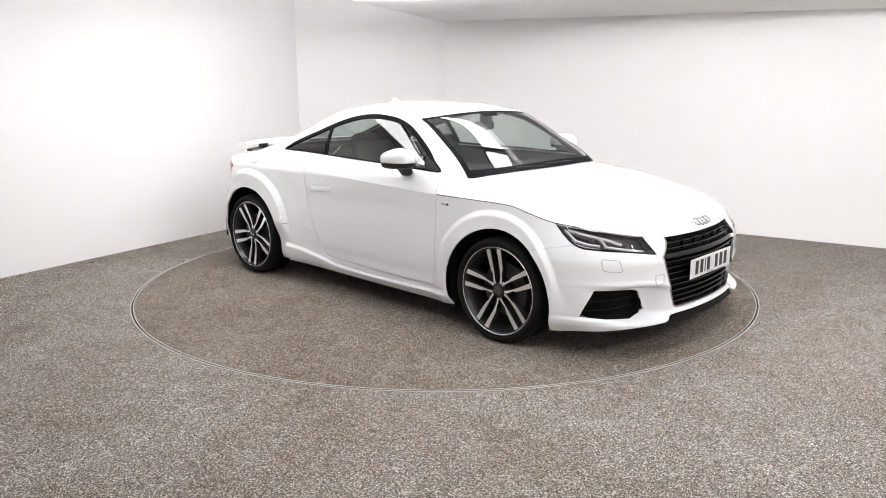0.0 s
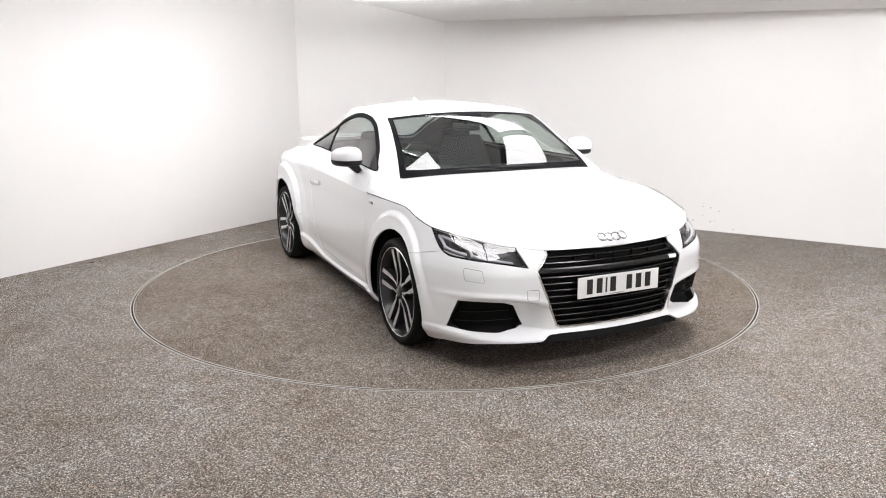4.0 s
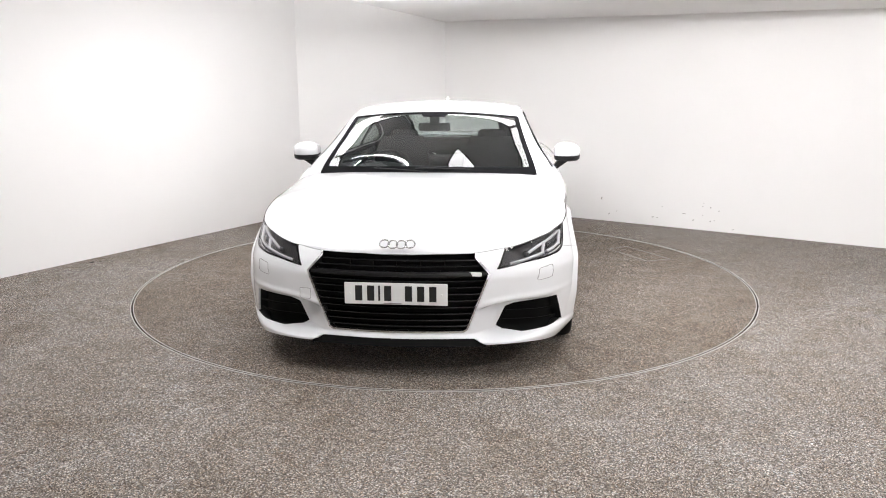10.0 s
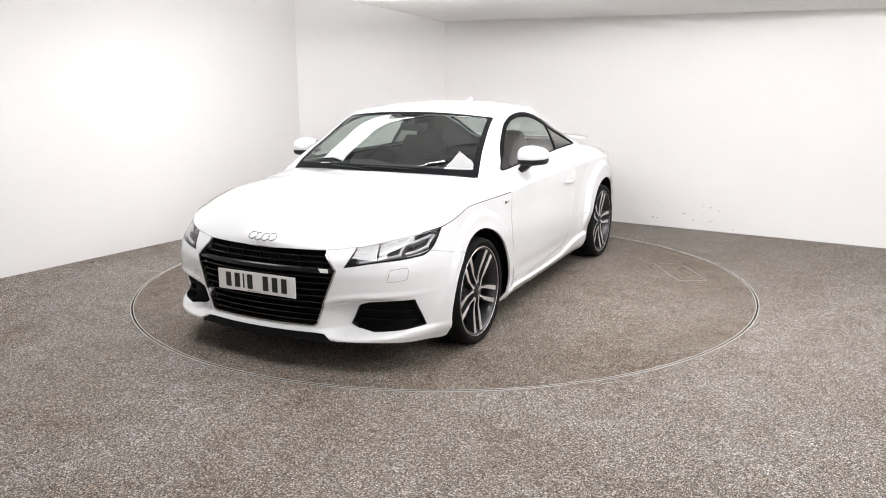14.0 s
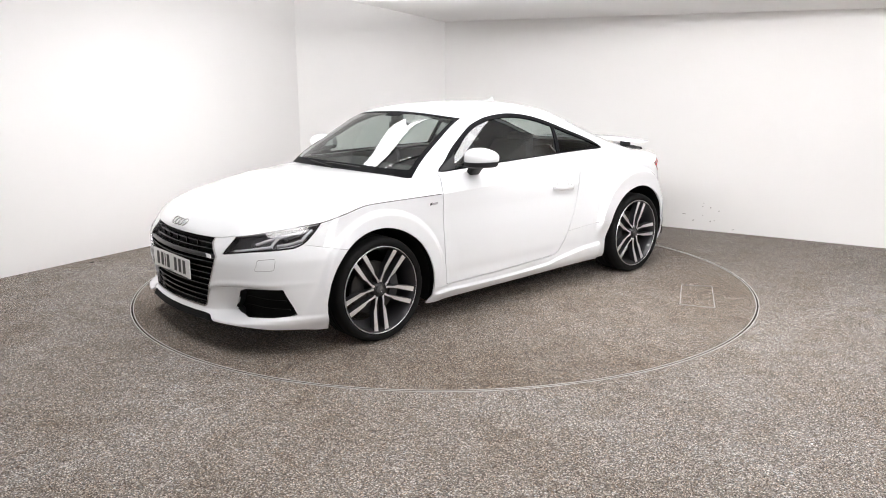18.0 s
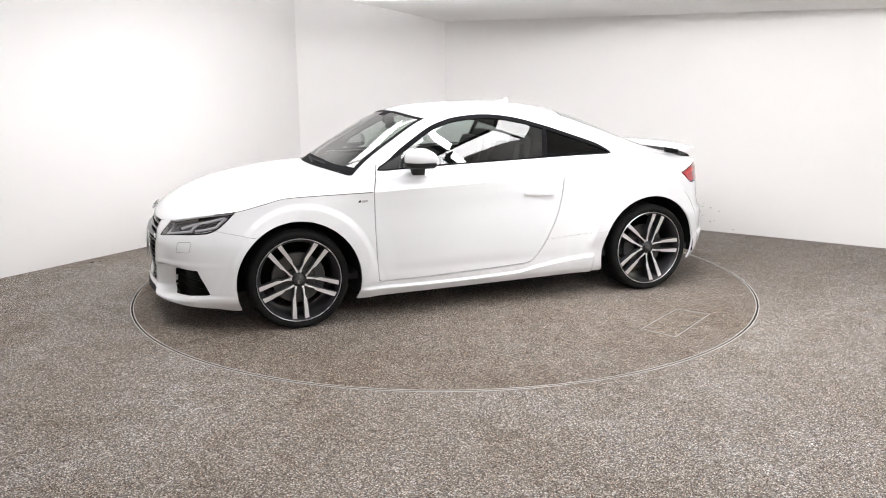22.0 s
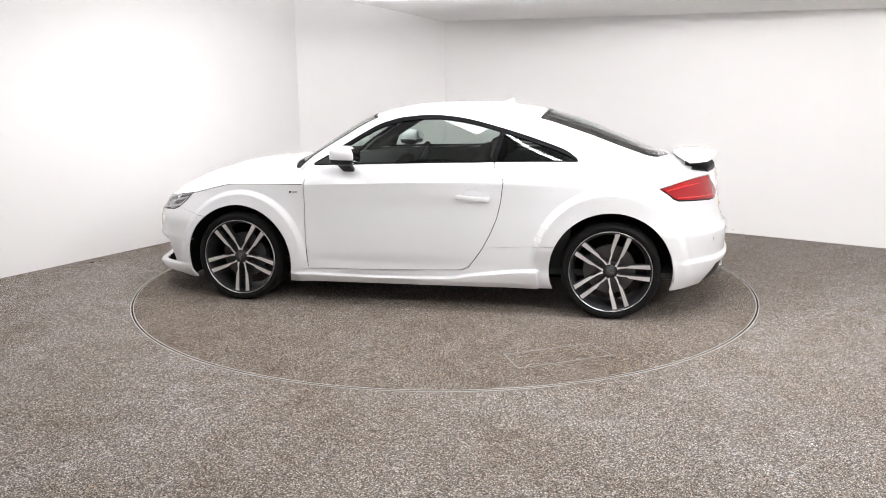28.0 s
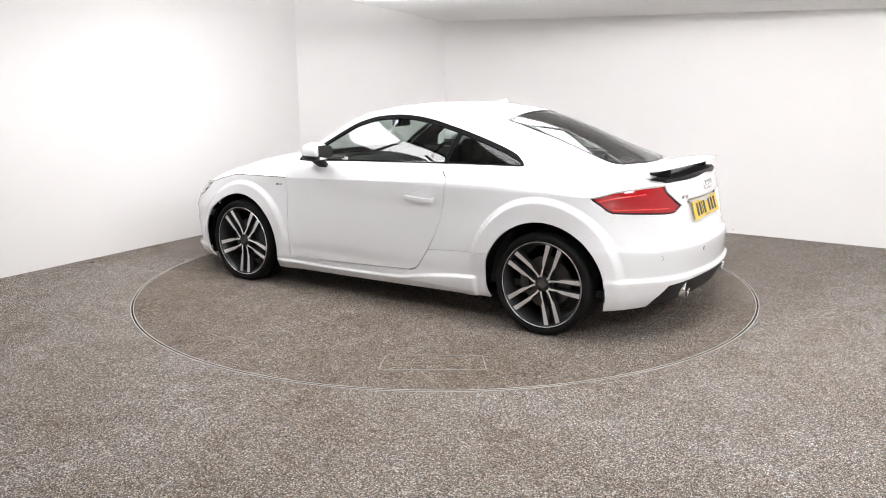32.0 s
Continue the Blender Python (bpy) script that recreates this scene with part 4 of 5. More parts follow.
def front_details():
    # grille: dark backing and curved slats
    n = 40
    ys = np.linspace(-0.5, 0.5, n)

    def half(z):
        return float(np.interp(z, [0.25, 0.262, 0.554, 0.630], [0.335, 0.357, 0.469, 0.399])) - 0.006
    V, F = [], []
    zs = np.linspace(0.252, 0.640, 14)
    for z in zs:
        for k in range(n):
            y = -half(min(z, 0.63)) + 2 * half(min(z, 0.63)) * k / (n - 1)
            p = nose_at(y, z, -0.05)
            V.append(p)
    for i in range(len(zs) - 1):
        for k in range(n - 1):
            a = i * n + k
            F.append((a, a + 1, a + n + 1, a + n))
    grille = finish("grille", V, F, MESH_BLACK, CAR, "gloss black grille with horizontal slats", True)

    def slat(z, h, d0, mat, name="slat", label=""):
        bm = bmesh.new()
        w = min(half(z), half(z + h)) - 0.004
        prof = [(-0.045, h * 0.2), (d0 - 0.004, 0.0), (d0, h * 0.25), (d0 - 0.002, h * 0.8), (d0 - 0.010, h), (-0.045, h)]
        rings = []
        for k in range(31):
            y = -w + 2 * w * k / 30
            base = nose_at(y, z + h / 2, 0)
            rings.append([bm.verts.new((base.x + dx, y, z + dz)) for dx, dz in prof])
        for a, b in zip(rings, rings[1:]):
            for i in range(len(prof)):
                j = (i + 1) % len(prof)
                bm.faces.new((a[i], a[j], b[j], b[i]))
        bm.faces.new(rings[0])
        bm.faces.new(rings[-1][::-1])
        part(name, bm, mat, grille, label, smooth=30)
    slat(0.608, 0.010, -0.020, BLACK_GLOSS)
    slat(0.582, 0.008, -0.018, BLACK_GLOSS)
    slat(0.538, 0.026, -0.004, BLACK_GLOSS, "crossbar", "gloss black crossbar")
    for z in (0.512, 0.478, 0.444, 0.410, 0.376, 0.342, 0.308, 0.276):
        slat(z, 0.008, -0.014, BLACK_GLOSS)
    for y in (-0.24, -0.12, 0.0, 0.12, 0.24):
        bm = bmesh.new()
        p = nose_at(y, 0.60, -0.03)
        box(bm, p.x - 0.01, p.x + 0.006, y - 0.003, y + 0.003, 0.57, 0.615)
        part("rib", bm, BLACK_GLOSS, grille)
    # small pale badge on the crossbar, on the car's left
    bm = bmesh.new()
    p = nose_at(0.40, 0.552, 0.0)
    box(bm, p.x - 0.006, p.x + 0.001, 0.350, 0.425, 0.541, 0.561, 0.002, 1, None)
    part("grille_badge", bm, PAPER, grille, "small pale badge")

    plate("number_plate", nose_at(0.0, 0.455, 0.001).x, 0.456, 1, PLATE_WHITE, "white front plate with black bars")

    # four linked rings on the bonnet
    bm = bmesh.new()
    for k in range(4):
        m = bonnet_pose(-0.0645 + 0.043 * k, 0.683) @ Matrix.Translation((0.016, 0, 0))
        torus(bm, 0.0245, 0.0036, m)
    part("emblem", bm, EMBLEM, CAR, "chrome emblem of four linked rings", smooth=60)

    # splitter under the lip
    prof = [(-0.25, 0.178), (-0.004, 0.178), (0.010, 0.183), (0.008, 0.190), (-0.006, 0.222), (-0.25, 0.222)]
    bm = bmesh.new()
    rings = []
    for k in range(41):
        y = -0.45 + 0.90 * k / 40
        base = nose_at(y, 0.21, -0.002)
        fade = float(ease(0.37, 0.45, abs(y)))
        rings.append([bm.verts.new((base.x + dx - 0.02 * fade, y, z - 0.022 * fade * (1.5 if z > 0.2 else 0.4))) for dx, z in prof])
    for a, b in zip(rings, rings[1:]):
        for i in range(len(prof)):
            j = (i + 1) % len(prof)
            bm.faces.new((a[i], a[j], b[j], b[i]))
    bm.faces.new(rings[0])
    bm.faces.new(rings[-1][::-1])
    part("front_splitter", bm, MESH_BLACK, CAR, "matt black front splitter", smooth=40)

    # dark seal along the bonnet's side gaps
    for side, _ in SIDES:
        bm = bmesh.new()
        line = []
        for x in np.linspace(-0.478, 0.47, 60):
            xa = np.array([x])
            line.append(Vector((x, side * (float(shoulder_y(xa)[0]) - 0.0015), float(top_line(xa)[0]) + 0.0012)))
        tube(bm, line, 0.0026, 6)
        part("bonnet_seal", bm, GAP, CAR, "dark seal in the bonnet gap", smooth=60)
    # headlight washer covers and the tow cover
    for side, _ in SIDES:
        cover("washer_cover", [(0.683, 0.558), (0.612, 0.567), (0.624, 0.504), (0.698, 0.498)], side)
    cover_nose("tow_cover", -0.452, -0.512, 0.405, 0.458)


def bonnet_pose(y, z):
    """Pose on the bonnet's nose at (y, z), local x along the outward normal."""
    near = np.abs(hood.V[:, 1] - abs(y)) * 1.0 + np.abs(hood.V[:, 2] - z) + np.where(hood.V[:, 0] < 0.6, 1.0, 0.0)
    pick = np.argsort(near)[:6]
    p, n = hood.V[pick].mean(0), hood.N[pick].mean(0)
    n = Vector((n[0], n[1] * (1 if y > 0 else -1), n[2])).normalized()
    return Matrix.Translation(Vector((p[0], y, p[2]))) @ n.to_track_quat("X", "Z").to_matrix().to_4x4()


def cover(name, quad, side):
    """A thin seam outline of a flush cover on the lower body."""
    bm = bmesh.new()
    pts = []
    q = np.array(quad)
    c = q.mean(0)
    for i in range(4):
        a, b = q[i], q[(i + 1) % 4]
        for t in (0.12, 0.5, 0.88):
            pts.append(a + (b - a) * t)
    loop = curved(pts, 3)
    ring = [skin_at(x, z, 0.0002) for x, z in loop]
    tube(bm, [Vector((p.x, p.y * side, p.z)) for p in ring], 0.0014, 5, True)
    part(name, bm, SEAM_GREY, CAR, "seam of a flush white cover", smooth=60)


def cover_nose(name, y0, y1, z0, z1):
    bm = bmesh.new()
    pts = []
    q = np.array([(y0, z0), (y1, z0), (y1, z1), (y0, z1)])
    for i in range(4):
        a, b = q[i], q[(i + 1) % 4]
        for t in (0.12, 0.5, 0.88):
            pts.append(a + (b - a) * t)
    tube(bm, [on_front(y, z, 0.0002) for y, z in curved(pts, 3)], 0.0013, 5, True)
    part(name, bm, SEAM_GREY, CAR, "seam of a flush white cover", smooth=60)


def on_front(y, z, d=0.0):
    """A point on the front, found along x."""
    x = root(lambda t: within(t, np.full_like(t, abs(y)), np.full_like(t, z)), 0.0, 1.2)
    return Vector((x + d, y, z))


def on_back(y, z, d=0.0):
    x = -root(lambda t: within(-t, np.full_like(t, abs(y)), np.full_like(t, z)), 2.0, 3.6)
    return Vector((x - d, y, z))


def torus(bm, R, r, m, seg=36, ring=8):
    rows = []
    for i in range(seg):
        a = 2 * math.pi * i / seg
        rows.append([bm.verts.new(m @ Vector(((r * math.sin(2 * math.pi * k / ring)), (R + r * math.cos(2 * math.pi * k / ring)) * math.cos(a), (R + r * math.cos(2 * math.pi * k / ring)) * math.sin(a)))) for k in range(ring)])
    for i in range(seg):
        a, b = rows[i], rows[(i + 1) % seg]
        for k in range(ring):
            bm.faces.new((a[k], a[(k + 1) % ring], b[(k + 1) % ring], b[k]))


def plate(name, x, z, way, mat, label, lean=0.0):
    """A plate 0.52 by 0.111 m, its writing as plain bars."""
    m = Matrix.Translation((x, 0, z)) @ Matrix.Rotation(lean, 4, "Y")
    bm = bmesh.new()
    box(bm, -0.006, 0.0 if way > 0 else 0.0, -0.26, 0.26, -0.0555, 0.0555, 0.0025, 2, m @ Matrix.Rotation(0 if way > 0 else math.pi, 4, "Z"))
    p = part(name, bm, mat, CAR, label)
    # bars as wide as the characters
    widths = (0.05, 0.05, 0.014, 0.05, None, 0.05, 0.05, 0.05)
    y = 0.0
    total = sum((w if w else 0.033) + 0.011 for w in widths) - 0.011
    y = -total / 2
    for w in widths:
        if w:
            bm = bmesh.new()
            box(bm, -0.001, 0.0012, y + 0.14 * w, y + 0.86 * w, -0.037, 0.041, 0, 1, m @ Matrix.Rotation(0 if way > 0 else math.pi, 4, "Z"))
            part("bar", bm, INK, p)
            y += w + 0.011
        else:
            y += 0.033 + 0.011
    for yy in (-0.232, 0.232):
        bm = bmesh.new()
        lathe(bm, [(0.0001, 0.0025), (0.004, 0.002), (0.006, 0.0)], 14, m @ Matrix.Rotation(0 if way > 0 else math.pi, 4, "Z") @ Matrix.Translation((0, yy, 0)) @ Matrix.Rotation(radians(-90), 4, "Z"))
        part("screw_cap", bm, mat, p)
    bm = bmesh.new()
    box(bm, -0.001, 0.001, -0.06, 0.03, -0.051, -0.047, 0, 1, m @ Matrix.Rotation(0 if way > 0 else math.pi, 4, "Z"))
    part("print_line", bm, SEAM_GREY, p)
    return p


def side_details():
    for side, _ in SIDES:
        M = Matrix.Diagonal((1, side, 1, 1))
        # mirror: rounded shell, black lower edge, foot and glass
        c = Vector((-0.785, 0.908, 1.017))
        bm = bmesh.new()
        bmesh.ops.create_uvsphere(bm, u_segments=32, v_segments=18, radius=1.0)
        for v in bm.verts:
            x, y, z = v.co
            sx, sy, sz = (math.copysign(abs(q) ** 0.72, q) for q in (x, y, z))
            back = min(0.0, sx)
            px = 0.100 * sx if sx > 0 else 0.056 * math.copysign(min(1.0, abs(sx) * 1.3), sx)
            pz = 0.066 * sz if sz > 0 else 0.054 * sz
            pz *= 1 - 0.22 * max(0, sy)
            px -= 0.05 * max(0, sy) ** 2
            v.co = M @ (c + Vector((px, 0.090 * sy, pz)))
        shell = part("door_mirror", bm, PAINT, CAR, "white door mirror", smooth=60)
        bm = bmesh.new()
        loop = []
        for k in range(40):
            a = 2 * math.pi * k / 40
            sx, sy = (math.copysign(abs(q) ** 0.72, q) for q in (math.cos(a), math.sin(a)))
            px = (0.100 if sx > 0 else 0.064) * sx - 0.05 * max(0, sy) ** 2
            loop.append((px, 0.090 * sy))
        rings = [[bm.verts.new(M @ (c + Vector((px * q, py * q, z)))) for px, py in loop] for q, z in ((0.985, -0.020), (0.992, -0.028), (0.95, -0.046), (0.80, -0.056), (0.3, -0.058))]
        for a, b in zip(rings, rings[1:]):
            for i in range(40):
                bm.faces.new((a[i], a[(i + 1) % 40], b[(i + 1) % 40], b[i]))
        bm.faces.new(rings[-1])
        part("mirror_base", bm, BLACK_PLASTIC, shell, "black underside of the mirror", smooth=40)
        bm = bmesh.new()
        lo = [Vector((-0.755, 0.80, 0.905)), Vector((-0.835, 0.80, 0.905)), Vector((-0.835, 0.835, 0.900)), Vector((-0.755, 0.835, 0.900))]
        hi = [Vector((-0.725, 0.855, 0.972)), Vector((-0.815, 0.855, 0.972)), Vector((-0.815, 0.925, 0.970)), Vector((-0.725, 0.925, 0.970))]
        a, b = [bm.verts.new(M @ p) for p in lo], [bm.verts.new(M @ p) for p in hi]
        bm.faces.new(a), bm.faces.new(b)
        for i in range(4):
            bm.faces.new((a[i], a[(i + 1) % 4], b[(i + 1) % 4], b[i]))
        bmesh.ops.bevel(bm, geom=list(bm.edges), offset=0.008, segments=3, affect="EDGES", profile=0.5)
        part("mirror_foot", bm, BLACK_PLASTIC, shell, "black mirror foot", smooth=40)
        bm = bmesh.new()
        loop2 = [(0.085 * math.copysign(abs(math.cos(t)) ** 0.6, math.cos(t)), 0.048 * math.copysign(abs(math.sin(t)) ** 0.6, math.sin(t))) for t in np.linspace(0, 2 * math.pi, 33)[:-1]]
        prism(bm, loop2, 0.004, M @ Matrix.Translation(c + Vector((-0.066, -0.004, 0.0))) @ Matrix.Rotation(radians(-9), 4, "Z") @ Matrix.Rotation(radians(-90), 4, "Y") @ Matrix.Rotation(radians(90), 4, "Z"))
        part("mirror_glass", bm, MIRROR, shell, "mirror glass")

        # door handle in a shallow dish
        dish = bmesh.new()
        pts = [(-1.63 + 0.062 * math.cos(t), 0.772 + 0.042 * math.sin(t)) for t in np.linspace(0, 2 * math.pi, 29)[:-1]]
        tube(dish, [M @ skin_at(x, z, -0.0006) for x, z in pts], 0.0018, 6, True)
        handle = bmesh.new()
        secs = []
        for k in range(17):
            t = k / 16
            x = -1.528 - 0.208 * t
            out = 0.010 + 0.018 * math.sin(math.pi * t) ** 0.6
            h = 0.0152 * (0.82 + 0.18 * math.sin(math.pi * t) ** 0.25)
            q = skin_at(x, 0.760 - 0.012 * t, 0.0)
            secs.append([handle.verts.new(M @ Vector((x, q.y + out + 0.007 * math.copysign(abs(math.cos(a)) ** 0.55, math.cos(a)), q.z + h * math.copysign(abs(math.sin(a)) ** 0.55, math.sin(a))))) for a in np.linspace(0, 2 * math.pi, 21)[:-1]])
        for a, b in zip(secs, secs[1:]):
            for i in range(20):
                handle.faces.new((a[i], a[(i + 1) % 20], b[(i + 1) % 20], b[i]))
        for end in (0, -1):
            handle.faces.new(secs[end])
        door_ob = [o for o in CAR.children if o.name.startswith("door") and not o.name.startswith("door_")][0 if side > 0 else 1]
        part("handle", handle, PAINT, door_ob, "white pull handle", smooth=50)
        part("handle_dish", dish, SEAM_PALE, door_ob, smooth=60)
        for t in (-1.534, -1.73):
            bm = bmesh.new()
            q = skin_at(t, 0.755, 0)
            box(bm, t - 0.012, t + 0.012, side * q.y - 0.004 - 0.009, side * q.y + 0.009 + 0.004, 0.748, 0.768, 0.003)
            part("handle_mount", bm, PAINT, door_ob, smooth=40)
        # wing badge, as plain bars
        for x0, x1, mat in ((-0.382, -0.398, INK), (-0.402, -0.440, BADGE_GREY)):
            bm = bmesh.new()
            quad = [(x0, 0.760), (x1, 0.761 + 0.003), (x1 - 0.003, 0.777), (x0 - 0.004, 0.774)]
            lo = [bm.verts.new(M @ skin_at(x, z, -0.001)) for x, z in quad]
            hi = [bm.verts.new(M @ skin_at(x, z, 0.003)) for x, z in quad]
            bm.faces.new(lo), bm.faces.new(hi)
            for i in range(4):
                bm.faces.new((lo[i], lo[(i + 1) % 4], hi[(i + 1) % 4], hi[i]))
            part("wing_badge", bm, mat, CAR, "small grey and black badge")
        # rear bumper sensor and side reflector
        for yy, zz in ((0.628, 0.498), (0.25, 0.505)):
            bm = bmesh.new()
            q = on_back(yy, zz, 0.0004)
            torus(bm, 0.011, 0.0012, Matrix.Translation((q.x, yy * side, zz)) @ Matrix.Rotation(side * (-0.9 if yy > 0.5 else -0.1), 4, "Z"), 24, 6)
            part("parking_sensor", bm, SEAM_GREY, CAR, "round parking sensor", smooth=60)


def rear_details():
    # raised spoiler blade on two hinges over a black well
    bm = bmesh.new()
    rows = []
    for k in range(41):
        y = -0.575 + 1.15 * k / 40
        a = abs(y) / 0.575
        sweep = 0.11 * a ** 2
        xf, xr = -2.925 + sweep * -0.55, -3.205 + sweep * 1.05
        thick = 0.022 * (1 - 0.6 * a ** 4)
        z0 = 0.992 - 0.016 * a ** 2
        ring = []
        for t, up in ((0.0, 0.0), (0.1, 1.0), (0.4, 1.5), (0.75, 1.25), (0.97, 0.75), (1.0, 0.45), (0.95, 0.0), (0.6, -0.3), (0.25, -0.35)):
            ring.append(bm.verts.new((xf + (xr - xf) * t, y, z0 + thick * up * 0.55 - 0.005 + 0.012 * t)))
        rows.append(ring)
    for a, b in zip(rows, rows[1:]):
        for i in range(len(a)):
            j = (i + 1) % len(a)
            bm.faces.new((a[i], a[j], b[j], b[i]))
    bm.faces.new(rows[0]), bm.faces.new(rows[-1][::-1])
    blade = part("spoiler", bm, PAINT, CAR, "white raised rear spoiler", smooth=40)
    for side, _ in SIDES:
        bm = bmesh.new()
        box(bm, -3.09, -2.97, side * 0.38 - 0.012, side * 0.38 + 0.012, 0.915, 0.985, 0.004)
        part("spoiler_hinge", bm, BLACK_PLASTIC, blade, "black hinge arm", smooth=40)
    # black well under the blade
    bm = bmesh.new()
    top, bot = [], []
    for k in range(31):
        y = -0.50 + 1.00 * k / 30
        a = abs(y) / 0.54
        xr = -3.192 + 0.10 * a ** 2.2
        xf = -2.955 - 0.035 * a ** 2
        z = float(knots(np.array([xr]), (-3.4, 0.92), (-3.2, 0.931), (-3.05, 0.926))[0])
        zz = 0.950 - 0.02 * a ** 2
        top.append([bm.verts.new((xf, y, zz - 0.01)), bm.verts.new((xr + 0.01, y, zz - 0.004)), bm.verts.new((xr, y, zz - 0.014)), bm.verts.new((xr + 0.004, y, 0.905)), bm.verts.new((xf, y, 0.905))])
    for a, b in zip(top, top[1:]):
        for i in range(5):
            bm.faces.new((a[i], a[(i + 1) % 5], b[(i + 1) % 5], b[i]))
    bm.faces.new(top[0]), bm.faces.new(top[-1][::-1])
    part("spoiler_well", bm, BLACK_PLASTIC, CAR, "gloss black well under the spoiler", smooth=40)
    plate("rear_plate", on_back(0, 0.725).x - 0.004, 0.722, -1, PLATE_YELLOW, "yellow rear plate with black bars", 0.30)
    bm = bmesh.new()
    for k in range(4):
        q = on_back(0.0645 - 0.043 * k, 0.862, 0.003)
        torus(bm, 0.0245, 0.0036, Matrix.Translation(q) @ Matrix.Rotation(radians(14), 4, "Y"))
    part("rear_emblem", bm, CHROME, CAR, "chrome emblem of four linked rings", smooth=60)
    for y in (0.392, 0.345):
        bm = bmesh.new()
        q = on_back(y, 0.822, 0.002)
        box(bm, q.x - 0.002, q.x + 0.002, y - 0.017, y + 0.017, 0.812, 0.832, 0.001)
        part("model_badge", bm, CHROME, CAR, "small chrome badge bar")
    for side, _ in SIDES:
        bm = bmesh.new()
        m = Matrix.Translation((-3.142, side * 0.41, 0.282)) @ Matrix.Rotation(radians(90), 4, "Z")
        lathe(bm, [(0.043, -0.02), (0.047, 0.09), (0.050, 0.096), (0.054, 0.09), (0.053, 0.0), (0.043, -0.02)], 32, m)
        tip = part("exhaust_tip", bm, CHROME, CAR, "round chrome exhaust tip", smooth=40)
        bm = bmesh.new()
        lathe(bm, [(0.0005, -0.01), (0.044, -0.01)], 24, m)
        part("exhaust_bore", bm, UNDERSIDE, tip, "black bore")
    # small pale outlined sticker low on the rear window
    near = lambda x, y: int(np.argmin(np.abs(cabin.V[:, 0] - x) + np.abs(cabin.V[:, 1] - y) + np.where(cabin.A[:, 1] < 2.0, 1.0, 0.0)))
    ids = [near(x, y) for x, y in ((-2.755, 0.21), (-2.755, 0.31), (-2.80, 0.30), (-2.805, 0.20))]
    pts = [Vector(cabin.V[i] + cabin.N[i] * 0.001) for i in ids]
    bm = bmesh.new()
    tube(bm, [pts[0].lerp(pts[1], t) for t in (0, 0.5, 1)] + [pts[2], pts[2].lerp(pts[3], 0.5), pts[3]], 0.0016, 5, True)
    tube(bm, [pts[0].lerp(pts[3], 0.4).lerp(pts[1].lerp(pts[2], 0.4), t) for t in (0.15, 0.85)], 0.0014, 5)
    part("window_sticker", bm, BADGE_GREY, CAR, "small pale outlined sticker on the rear window", smooth=60)
    # aerial fin on the roof
    bm = bmesh.new()
    prof = [(-1.675, 1.339), (-1.71, 1.343), (-1.745, 1.351), (-1.772, 1.366), (-1.780, 1.368), (-1.785, 1.363), (-1.790, 1.320), (-1.68, 1.325)]
    a = [bm.verts.new((x, 0.004 if z > 1.36 else 0.016, z)) for x, z in prof]
    b = [bm.verts.new((x, -0.004 if z > 1.36 else -0.016, z)) for x, z in prof]
    bm.faces.new(a), bm.faces.new(b[::-1])
    for i in range(len(a)):
        j = (i + 1) % len(a)
        bm.faces.new((a[i], a[j], b[j], b[i]))
    part("roof_aerial", bm, PAINT, CAR, "white shark-fin aerial", smooth=50)
    # filler flap on the right: ring and inner ring
    hit = filler_frame()
    bm = bmesh.new()
    torus(bm, 0.066, 0.0035, hit, 40, 8)
    flap = part("filler_flap", bm, ALLOY, CAR, "round silver filler flap ring", smooth=60)
    bm = bmesh.new()
    lathe(bm, [(0.0005, 0.0035), (0.055, 0.003), (0.062, 0.001), (0.064, -0.004)], 40, hit @ Matrix.Rotation(radians(-90), 4, "Z"))
    part("filler_lid", bm, SEAM_PALE, flap, "pale filler lid", smooth=40)
    for k in range(6):
        a = k * math.pi / 3
        bm = bmesh.new()
        lathe(bm, [(0.0005, 0.007), (0.004, 0.006), (0.0055, 0.0)], 10, hit @ Matrix.Translation((0, 0.066 * math.cos(a), 0.066 * math.sin(a))) @ Matrix.Rotation(radians(-90), 4, "Z"))
        part("filler_bolt", bm, ALLOY, flap, smooth=40)


def filler_frame():
    """Pose on the right rear shoulder, local x along the outward normal."""
    target = np.array([-2.463, 0.82, 0.914])
    i = int(np.argmin(np.linalg.norm(cabin.V - target, axis=1)))
    p, n = Vector(cabin.V[i]), Vector(cabin.N[i])
    p.y, n.y = -p.y, -n.y
    return Matrix.Translation(p + n * 0.001) @ n.to_track_quat("X", "Z").to_matrix().to_4x4()


